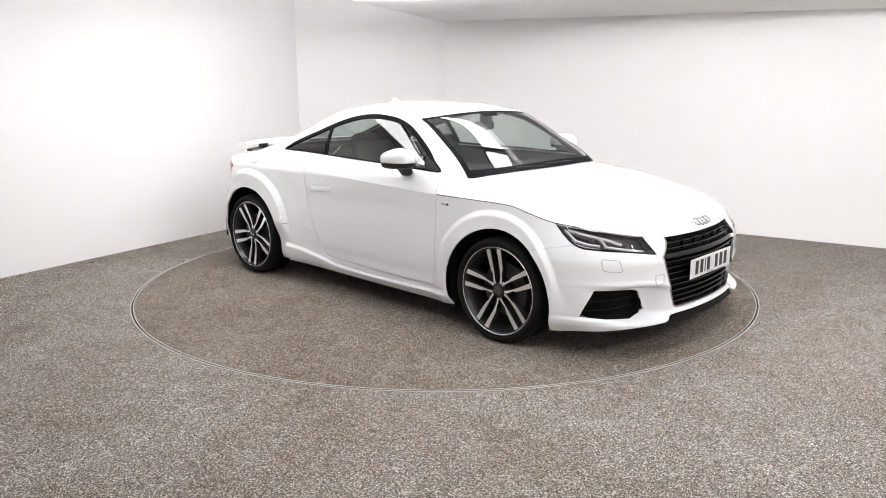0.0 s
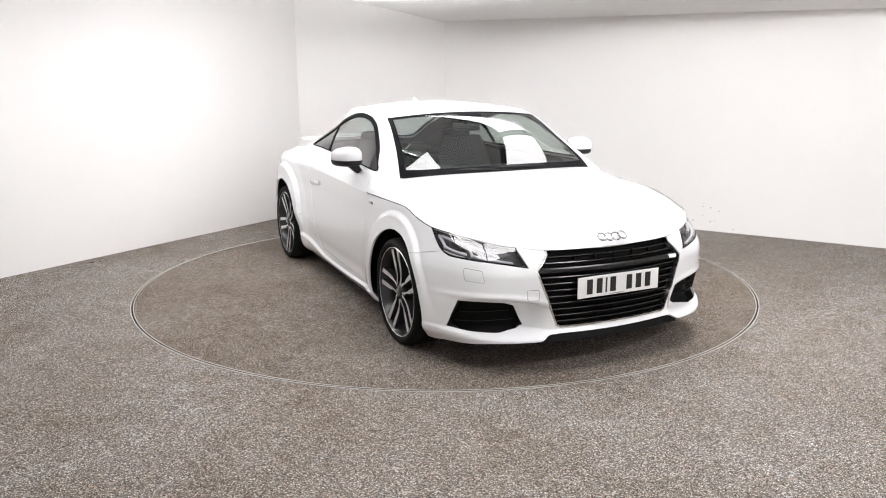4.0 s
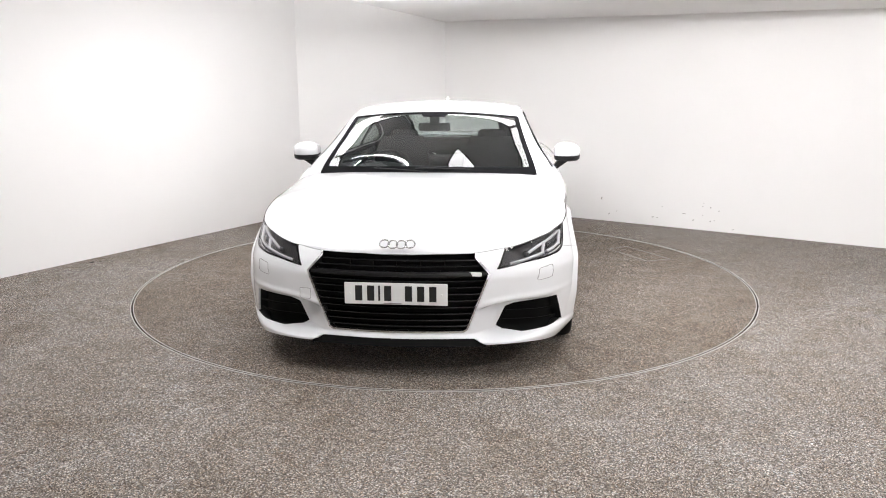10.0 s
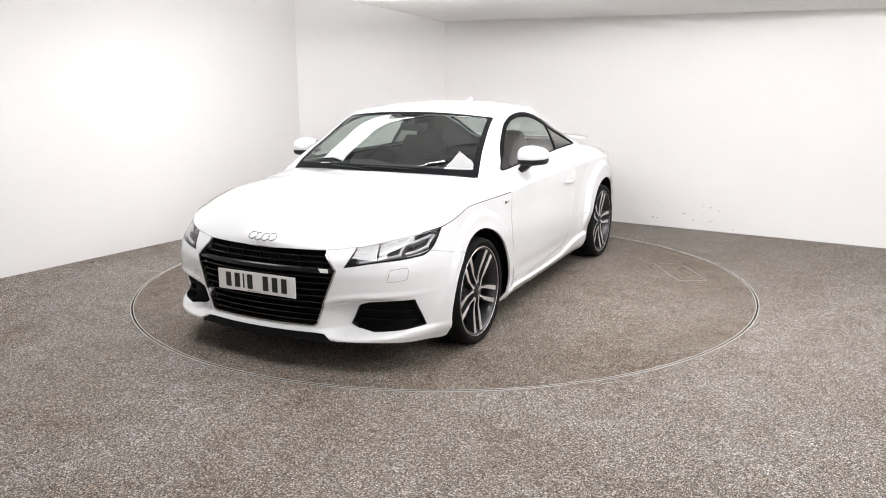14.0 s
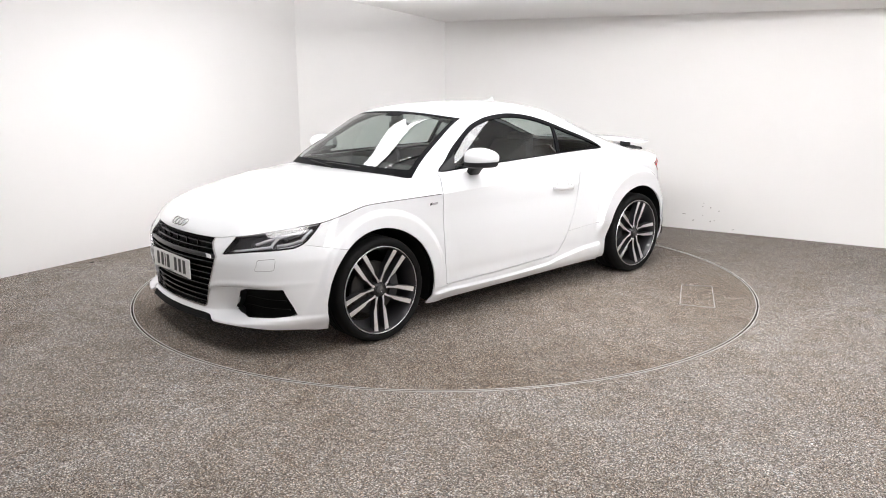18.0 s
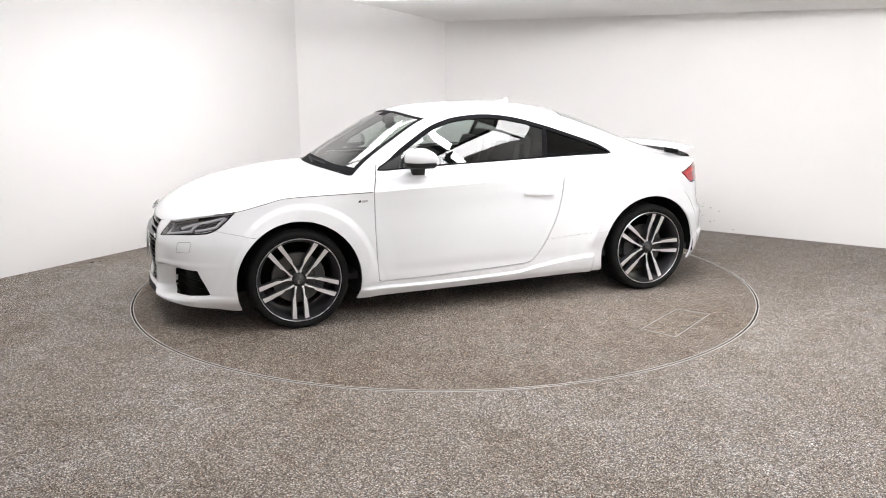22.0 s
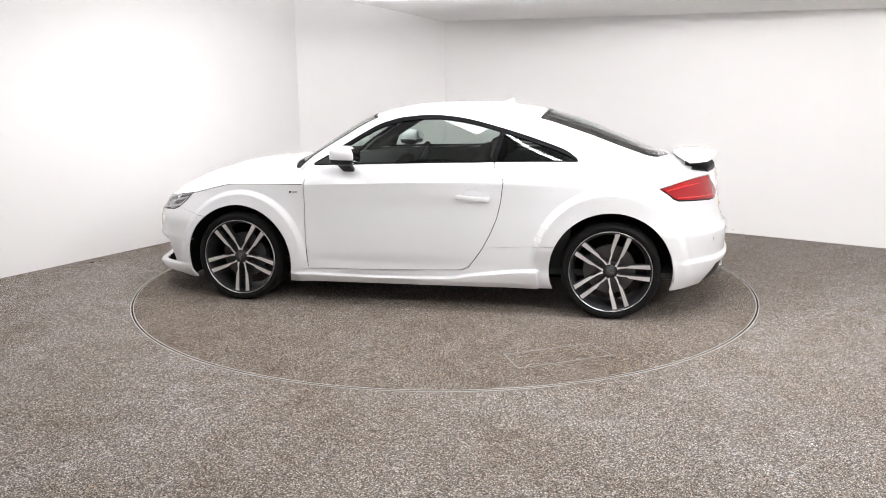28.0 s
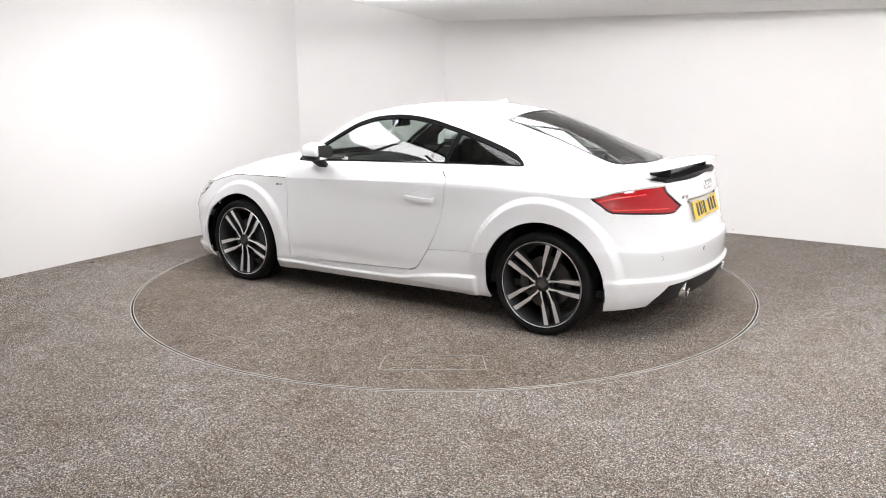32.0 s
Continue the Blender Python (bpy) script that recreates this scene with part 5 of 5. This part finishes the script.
# ---- wheels ----
def wheel_meshes():
    """Meshes of one left wheel, its axis along y, outside at +y."""
    out = {}

    def keep(name, bm, mat, angle=35):
        me = bpy.data.meshes.new(name)
        bmesh.ops.recalc_face_normals(bm, faces=bm.faces)
        bm.to_mesh(me)
        bm.free()
        me.materials.append(mat)
        me.shade_smooth()
        me.set_sharp_from_angle(angle=radians(angle))
        out[name] = me
    bm = bmesh.new()
    lathe(bm, [(0.256, -0.02), (0.2645, -0.004), (0.2655, 0.004), (0.260, 0.006), (0.253, -0.004), (0.243, -0.03), (0.232, -0.07), (0.229, -0.19), (0.246, -0.225)], 96)
    keep("wheel", bm, ALLOY_DARK)
    bm = bmesh.new()
    lathe(bm, [(0.2665, 0.003), (0.2630, 0.0068), (0.2575, 0.002), (0.2610, 0.003)], 96, None, True)
    keep("rim_lip", bm, ALLOY)
    bm = bmesh.new()
    prof = [(0.259, -0.015), (0.268, 0.004), (0.277, 0.011), (0.290, 0.0145), (0.300, 0.012), (0.309, 0.004), (0.314, -0.008), (0.3175, -0.02), (0.319, -0.045)]
    for i in range(4):
        y = -0.06 - i * 0.036
        prof += [(0.319, y), (0.312, y - 0.002), (0.312, y - 0.009), (0.319, y - 0.011)]
    prof += [(0.319, -0.195), (0.314, -0.212), (0.30, -0.232), (0.27, -0.232), (0.259, -0.215)]
    lathe(bm, prof, 120)
    keep("tyre", bm, RUBBER, 50)

    def bar(mirror):
        pts = [(0.0235, 0.2545), (0.0235, 0.14), (0.0225, 0.095), (0.0185, 0.062), (0.0125, 0.044), (0.0255, 0.040), (0.0305, 0.068), (0.0345, 0.098), (0.046, 0.130), (0.050, 0.18), (0.0555, 0.252)]
        pts = [(-x if mirror else x, z) for x, z in pts]
        return pts
    for name, mat, inset, y0, y1 in (("spoke", ALLOY_DARK, 0.0, -0.045, -0.0035), ("spoke_face", ALLOY, 0.0016, -0.0045, 0.0)):
        bm = bmesh.new()
        for mirror in (False, True):
            pts = bar(mirror)
            cx = sum(p[0] for p in pts) / len(pts)
            cz = sum(p[1] for p in pts) / len(pts)

            def dished(x, z, y):
                r = math.hypot(x, z)
                return Vector((x, y - 0.016 * max(0.0, 1 - abs(r - 0.11) / 0.14) - 0.004, z))
            lo, hi = [], []
            for x, z in pts:
                sx = x - math.copysign(inset, x - cx)
                lo.append(bm.verts.new(dished(sx, z, y0)))
                hi.append(bm.verts.new(dished(sx, z, y1)))
            n = len(lo)
            bm.faces.new(lo), bm.faces.new(hi[::-1])
            for i in range(n):
                bm.faces.new((lo[i], lo[(i + 1) % n], hi[(i + 1) % n], hi[i]))
        keep(name, bm, mat, 30)
    bm = bmesh.new()
    lathe(bm, [(0.0005, -0.006), (0.024, -0.0065), (0.030, -0.010), (0.032, -0.016), (0.036, -0.018), (0.046, -0.030), (0.052, -0.055)], 48)
    keep("hub", bm, ALLOY_DARK)
    bm = bmesh.new()
    lathe(bm, [(0.0005, -0.0035), (0.022, -0.004), (0.0285, -0.0075), (0.029, -0.012)], 40)
    keep("centre_cap", bm, CAP_GREY)
    bm = bmesh.new()
    for k in range(4):
        torus(bm, 0.0066, 0.0012, Matrix.Translation((-0.0174 + 0.0116 * k, -0.0032, 0)) @ Matrix.Rotation(radians(90), 4, "Z"), 20, 6)
    keep("cap_emblem", bm, CHROME, 60)
    bm = bmesh.new()
    lathe(bm, [(0.0005, -0.016), (0.008, -0.016), (0.0095, -0.018), (0.0095, -0.03)], 12)
    keep("wheel_bolt", bm, CHROME)
    bm = bmesh.new()
    lathe(bm, [(0.07, -0.078), (0.16, -0.078), (0.162, -0.082), (0.162, -0.100), (0.16, -0.104), (0.07, -0.104)], 72)
    lathe(bm, [(0.0005, -0.05), (0.065, -0.052), (0.07, -0.078)], 40)
    keep("brake_disc", bm, BRAKE)
    bm = bmesh.new()
    arc = [radians(a) for a in range(-32, 33, 8)]
    rows = []
    for a in arc:
        row = []
        for r, y in ((0.115, -0.062), (0.172, -0.062), (0.178, -0.085), (0.178, -0.12), (0.115, -0.12)):
            row.append(bm.verts.new((r * math.cos(a), y, r * math.sin(a))))
        rows.append(row)
    for a, b in zip(rows, rows[1:]):
        for i in range(5):
            bm.faces.new((a[i], a[(i + 1) % 5], b[(i + 1) % 5], b[i]))
    bm.faces.new(rows[0]), bm.faces.new(rows[-1][::-1])
    keep("brake_caliper", bm, CALIPER)
    return out


def wheels():
    me = wheel_meshes()

    def child(name, parent, m=None):
        ob = new(name, me[name])
        ob.parent = parent
        if m:
            ob.matrix_basis = m
        return ob
    for (wx, wz), (ax, az, ar), start in zip(WHEELS, ARCHES, (180.0, -90.0)):
        for side, _ in SIDES:
            w = child("wheel", CAR)
            turn = Matrix.Rotation(0 if side > 0 else math.pi, 4, "Z")
            w.matrix_basis = Matrix.Translation((wx, side * (0.898 if wx > -1 else 0.886), wz)) @ turn @ Matrix.Diagonal((0.975, 1.0, 0.975, 1.0))
            w["label"] = "dark grey alloy wheel with machined double spokes"
            child("tyre", w)
            child("rim_lip", w)
            child("hub", w)
            child("centre_cap", w)
            child("cap_emblem", w, Matrix.Rotation(radians(start + 70), 4, "Y"))
            child("brake_disc", w)
            child("brake_caliper", w, Matrix.Rotation(radians(180 if wx > -1 else 0), 4, "Y"))
            s = start if side > 0 else (8.0 if wx > -1 else 30.0)
            for k in range(5):
                r = Matrix.Rotation(radians(s + 72 * k), 4, "Y")
                child("spoke", w, r)
                child("spoke_face", w, r)
                child("wheel_bolt", w, Matrix.Rotation(radians(s + 36 + 72 * k), 4, "Y") @ Matrix.Translation((0, -0.004, 0.053)))
            # wheel house
            bm = bmesh.new()
            R, n = ar + 0.004, 36
            rows = []
            for i in range(n + 1):
                reach = 108 if wx > -1 else 97
                a = radians(-reach + 2 * reach * i / n)
                rows.append([bm.verts.new((ax + R * math.sin(a), side * y, az + R * math.cos(a))) for y in (0.872, 0.56)] + [bm.verts.new((ax + 0.1 * math.sin(a), side * 0.56, az + 0.1 * math.cos(a)))])
            for a, b in zip(rows, rows[1:]):
                for i in range(2):
                    bm.faces.new((a[i], a[i + 1], b[i + 1], b[i]))
            part("wheel_house", bm, UNDERSIDE, CAR, "dark wheel house")


# ---- cabin ----
def seat_at(y, x=-1.42, z=0.30, rear=False):
    seat = bmesh.new()
    w = 0.25
    box(seat, -0.26, 0.26, -w, w, -0.07, 0.09, 0.05, 4)
    s = part("seat", seat, SEAT, CAR, "black cloth sports seat", smooth=50)
    s.matrix_basis = Matrix.Translation((x + 0.28, y, z + 0.10)) @ Matrix.Rotation(radians(-8), 4, "Y")
    b = bmesh.new()
    rows = []
    for k in range(12):
        t = k / 11
        half = 0.245 - 0.03 * t - 0.10 * max(0, t - 0.78) ** 1.2 * 3.0
        half = max(half, 0.13)
        zz, xx = 0.66 * t, -0.24 * t
        th = 0.06 * (1 - 0.3 * t)
        row = []
        for a in np.linspace(0, 2 * math.pi, 17)[:-1]:
            cx = math.copysign(abs(math.cos(a)) ** 0.6, math.cos(a))
            sy = math.copysign(abs(math.sin(a)) ** 0.6, math.sin(a))
            row.append(b.verts.new((xx + th * cx + 0.02 * abs(sy) ** 3, half * sy, zz)))
        rows.append(row)
    for r0, r1 in zip(rows, rows[1:]):
        for i in range(16):
            b.faces.new((r0[i], r0[(i + 1) % 16], r1[(i + 1) % 16], r1[i]))
    b.faces.new(rows[0]), b.faces.new(rows[-1][::-1])
    bk = part("backrest", b, SEAT, s, "black cloth backrest", smooth=50)
    bk.matrix_basis = Matrix.Translation((-0.28, 0, 0.04)) @ Matrix.Rotation(radians(8), 4, "Y")
    h = bmesh.new()
    box(h, -0.05, 0.05, -0.115, 0.115, 0.0, 0.17, 0.045, 4)
    hd = part("headrest", h, SEAT, s, "black headrest", smooth=50)
    hd.matrix_basis = Matrix.Translation((-0.50, 0, 0.62)) @ Matrix.Rotation(radians(4), 4, "Y")
    return s


def interior():
    for y in (0.355, -0.355):
        seat_at(y)
    bm = bmesh.new()
    box(bm, -2.3, -1.95, -0.55, 0.55, 0.35, 0.86, 0.05, 3)
    part("rear_bench", bm, SEAT, CAR, "black rear bench", smooth=50)
    bm = bmesh.new()
    box(bm, -2.85, -2.28, -0.60, 0.60, 0.70, 0.80, 0.02, 2)
    part("parcel_shelf", bm, CABIN, CAR, "black luggage cover", smooth=50)
    # dashboard: a swept section, with a hood over the dials on the right
    bm = bmesh.new()
    rows = []
    for k in range(33):
        y = -0.70 + 1.40 * k / 32
        f = 1 - 0.35 * (abs(y) / 0.70) ** 3
        bulge = 0.030 * math.exp(-((y + 0.36) / 0.15) ** 2)
        pts = [(-0.42, 0.895), (-0.55, 0.918), (-0.68, 0.925 + bulge), (-0.80, 0.915 + bulge), (-0.86, 0.885 + bulge), (-0.865, 0.82), (-0.83, 0.72), (-0.80, 0.55), (-0.45, 0.55)]
        rows.append([bm.verts.new((x + 0.10 * (1 - f), y, z)) for x, z in pts])
    for a, b in zip(rows, rows[1:]):
        for i in range(len(a)):
            j = (i + 1) % len(a)
            bm.faces.new((a[i], a[j], b[j], b[i]))
    bm.faces.new(rows[0]), bm.faces.new(rows[-1][::-1])
    dash = part("dashboard", bm, CABIN, CAR, "black soft dashboard", smooth=40)
    for y in (-0.62, -0.12, 0.0, 0.12, 0.62):
        bm = bmesh.new()
        m = Matrix.Translation((-0.862, y, 0.845)) @ Matrix.Rotation(radians(-90), 4, "Z")
        torus(bm, 0.042, 0.006, Matrix.Translation((-0.863, y, 0.845)), 28, 8)
        part("air_vent", bm, CHROME_DARK, dash, "round vent ring", smooth=60)
    # steering wheel
    m = Matrix.Translation((-0.985, -0.36, 0.845)) @ Matrix.Rotation(radians(-22), 4, "Y")
    bm = bmesh.new()
    torus(bm, 0.172, 0.0155, m, 48, 10)
    wheel_ob = part("steering_wheel", bm, CABIN, CAR, "black leather steering wheel", smooth=60)
    bm = bmesh.new()
    box(bm, -0.03, 0.02, -0.07, 0.07, -0.06, 0.05, 0.02, 3, m)
    part("boss", bm, CABIN, wheel_ob, smooth=50)
    for a in (0, 180, 270):
        bm = bmesh.new()
        box(bm, -0.006, 0.008, 0.05, 0.17, -0.016, 0.016, 0.004, 1, m @ Matrix.Rotation(radians(a), 4, "X"))
        part("spoke_bar", bm, CHROME_DARK, wheel_ob, smooth=40)
    # rear-view mirror
    bm = bmesh.new()
    box(bm, -0.872, -0.845, -0.115, 0.105, 1.150, 1.208, 0.014, 4)
    rv = part("interior_mirror", bm, CABIN, CAR, "black interior mirror", smooth=50)
    bm = bmesh.new()
    box(bm, -0.875, -0.80, -0.03, 0.03, 1.195, 1.262, 0.012, 3)
    part("mirror_stalk", bm, CABIN, rv, smooth=50)
    # console and floor
    bm = bmesh.new()
    box(bm, -1.75, -0.75, -0.11, 0.11, 0.30, 0.66, 0.04, 3)
    part("centre_console", bm, CABIN, CAR, "black centre console", smooth=50)
    bm = bmesh.new()
    box(bm, -2.9, -0.30, -0.80, 0.80, 0.26, 0.30)
    part("cabin_floor", bm, CABIN, CAR, "black cabin floor")
    for side, _ in SIDES:
        bm = bmesh.new()
        rows = []
        for k in range(15):
            x = -0.55 - 1.7 * k / 14
            yb = float(shoulder_y(np.array([x]))[0])
            rows.append([bm.verts.new((x, side * yy, z)) for yy, z in ((yb - 0.16, 0.935), (yb - 0.18, 0.90), (yb - 0.15, 0.60), (yb - 0.14, 0.30), (yb - 0.08, 0.30), (yb - 0.10, 0.935))])
        for a, b in zip(rows, rows[1:]):
            for i in range(6):
                bm.faces.new((a[i], a[(i + 1) % 6], b[(i + 1) % 6], b[i]))
        bm.faces.new(rows[0]), bm.faces.new(rows[-1][::-1])
        part("door_card", bm, CABIN, CAR, "black inner door panel", smooth=40)
    # cowl and wipers
    bm = bmesh.new()
    rows = []
    for k in range(33):
        y = -0.70 + 1.40 * k / 32
        a = abs(y) / 0.74
        x0 = -0.190 - 0.17 * a * a
        rows.append([bm.verts.new((x, y, z - 0.02 * a * a)) for x, z in ((x0 + 0.05, 0.900), (x0 - 0.02, 0.905), (x0 - 0.07, 0.902), (x0 - 0.13, 0.90), (x0 - 0.13, 0.86), (x0 + 0.05, 0.86))])
    for a, b in zip(rows, rows[1:]):
        for i in range(6):
            bm.faces.new((a[i], a[(i + 1) % 6], b[(i + 1) % 6], b[i]))
    bm.faces.new(rows[0]), bm.faces.new(rows[-1][::-1])
    part("cowl", bm, BLACK_PLASTIC, CAR, "black plastic cowl under the windscreen", smooth=40)
    for pts in ([(-0.352, 0.60, 0.915), (-0.365, 0.30, 0.943), (-0.345, 0.02, 0.954), (-0.34, -0.06, 0.950)], [(-0.335, 0.02, 0.930), (-0.358, -0.25, 0.946), (-0.40, -0.55, 0.946), (-0.42, -0.62, 0.942)]):
        bm = bmesh.new()
        tube(bm, curved([(x + 0.065 * (1 - (y / 0.7) ** 2), y, z) for x, y, z in pts], 6, False), 0.007, 8)
        part("wiper", bm, BLACK_PLASTIC, CAR, "black wiper blade", smooth=60)
    # underside
    bm = bmesh.new()
    box(bm, -2.75, 0.72, -0.55, 0.55, 0.175, 0.21)
    box(bm, -2.12, -0.40, -0.84, 0.84, 0.166, 0.20)
    box(bm, 0.40, 0.66, -0.72, 0.72, 0.18, 0.21)
    part("underbody", bm, UNDERSIDE, CAR, "dark underbody")


def studio_details():
    # hatch outline in the turntable's carpet, a thin metal frame
    c = [Vector((x + AXLE[0], y + AXLE[1])) for x, y in [(-2.047, 1.860), (-1.946, 1.659), (-2.406, 1.384), (-2.533, 1.557)]]
    for i in range(4):
        a, b = c[i], c[(i + 1) % 4]
        d = (b - a).normalized()
        n = Vector((-d.y, d.x)) * 0.0025
        V = [(*(a + n), 0.0), (*(b + n), 0.0), (*(b - n), 0.0), (*(a - n), 0.0)]
        V += [(x, y, 0.003) for x, y, _ in V]
        finish("hatch_trim", V, [(0, 3, 2, 1), (4, 5, 6, 7), (0, 1, 5, 4), (1, 2, 6, 5), (2, 3, 7, 6), (3, 0, 4, 7)], TRIM_DULL, TURN, "thin dull metal trim of a floor hatch")


WALL_MARKS = [(2.031, 0.241, 0.035, 0.018, 1.4), (2.122, 0.082, 0.03, 0.01, 0.9), (2.21, 0.115, 0.012, 0.01, 0), (2.602, 0.089, 0.03, 0.012, 0.2), (2.65, 0.088, 0.02, 0.01, 0), (2.697, 0.205, 0.012, 0.008, 0.3), (3.024, 0.094, 0.03, 0.01, 0.8), (3.111, 0.24, 0.02, 0.008, 0.2), (3.12, 0.276, 0.012, 0.012, 0), (3.189, 0.236, 0.016, 0.018, 0), (3.193, 0.098, 0.016, 0.02, 0), (3.231, 0.108, 0.01, 0.01, 0), (3.111, 0.154, 0.014, 0.01, 0), (3.274, 0.209, 0.02, 0.01, 0.4), (3.417, 0.034, 0.03, 0.008, 0.5), (2.923, 0.154, 0.05, 0.006, 0.1)]
FLOOR_SPECKS = [(1.532, -2.851, 0.006, PAPER, "small white speck of lint on the carpet"), (-2.989, 0.555, 0.018, GAP, "small dark speck on the carpet by the wall"), (-2.935, 0.596, 0.01, GAP, "small dark speck on the carpet by the wall"), (-2.881, 0.605, 0.008, GAP, "small dark speck on the carpet by the wall"), (-2.430, 1.661, 0.01, GAP, "small dark speck on the carpet by the wall"), (2.387, 2.030, 0.01, GAP, "small dark speck on the carpet by the wall"), (1.133, -2.417, 0.004, GAP, "small dark speck on the carpet")]


def wall_mark(wall_name, x, y, z, w, h, n, roll=0.0):
    """A small thin scuff on a wall, a part of the wall."""
    bm = bmesh.new()
    pts = [(w * 0.5 * math.cos(a) * (0.7 + 0.3 * random.random()), h * 0.5 * math.sin(a) * (0.7 + 0.3 * random.random())) for a in np.linspace(0, 2 * math.pi, 9)[:-1]]
    m = Matrix.Translation((x, y, z)) @ Vector(n).to_track_quat("Z", "Y").to_matrix().to_4x4() @ Matrix.Rotation(roll, 4, "Z")
    prism(bm, pts, 0.0012, m)
    part("scuff", bm, SCUFF, bpy.data.objects[wall_name])


def marks():
    # scuffs on the east wall: distance along it from the corner, height, width, tall
    a, b = Vector(CORNERS["b"]), Vector(CORNERS["c"])
    d = (b - a).normalized()
    n = (d.y, -d.x, 0.0)
    n = n if n[1] < 0 else (-d.y, d.x, 0.0)
    for s, z, w, h, r in WALL_MARKS:
        p = a + d * s
        wall_mark("wall_east", p.x + n[0] * 0.0005, p.y + n[1] * 0.0005, z, w, h, n, r)
    for x, y, r, mat, text in FLOOR_SPECKS:
        bm = bmesh.new()
        pts = [(r * math.cos(t) * (0.6 + 0.4 * random.random()), r * math.sin(t) * (0.6 + 0.4 * random.random())) for t in np.linspace(0, 2 * math.pi, 8)[:-1]]
        prism(bm, pts, 0.004, Matrix.Identity(4))
        me = bpy.data.meshes.new("speck")
        bmesh.ops.recalc_face_normals(bm, faces=bm.faces)
        bm.to_mesh(me)
        bm.free()
        me.materials.append(mat)
        ob = new("lint_speck", me)
        ob.location = (x, y, 0.0)
        tagged(ob, text, "debris", group="specks on the carpet")


car_body()
front_details()
side_details()
rear_details()
wheels()
interior()
studio_details()
marks()


def motions():
    rows = [float(i) for i in range(33)]
    walk(TURN, [(t, pose(0, 0, 0, 0, 0, SPIN0 + SPIN * t)) for t in rows])
    walk(CAR, [(t, pose(0, 0, 0, 0, 0, SPIN0 + SPIN * t) @ pose(AXLE[0], AXLE[1], 0.0)) for t in rows])


motions()
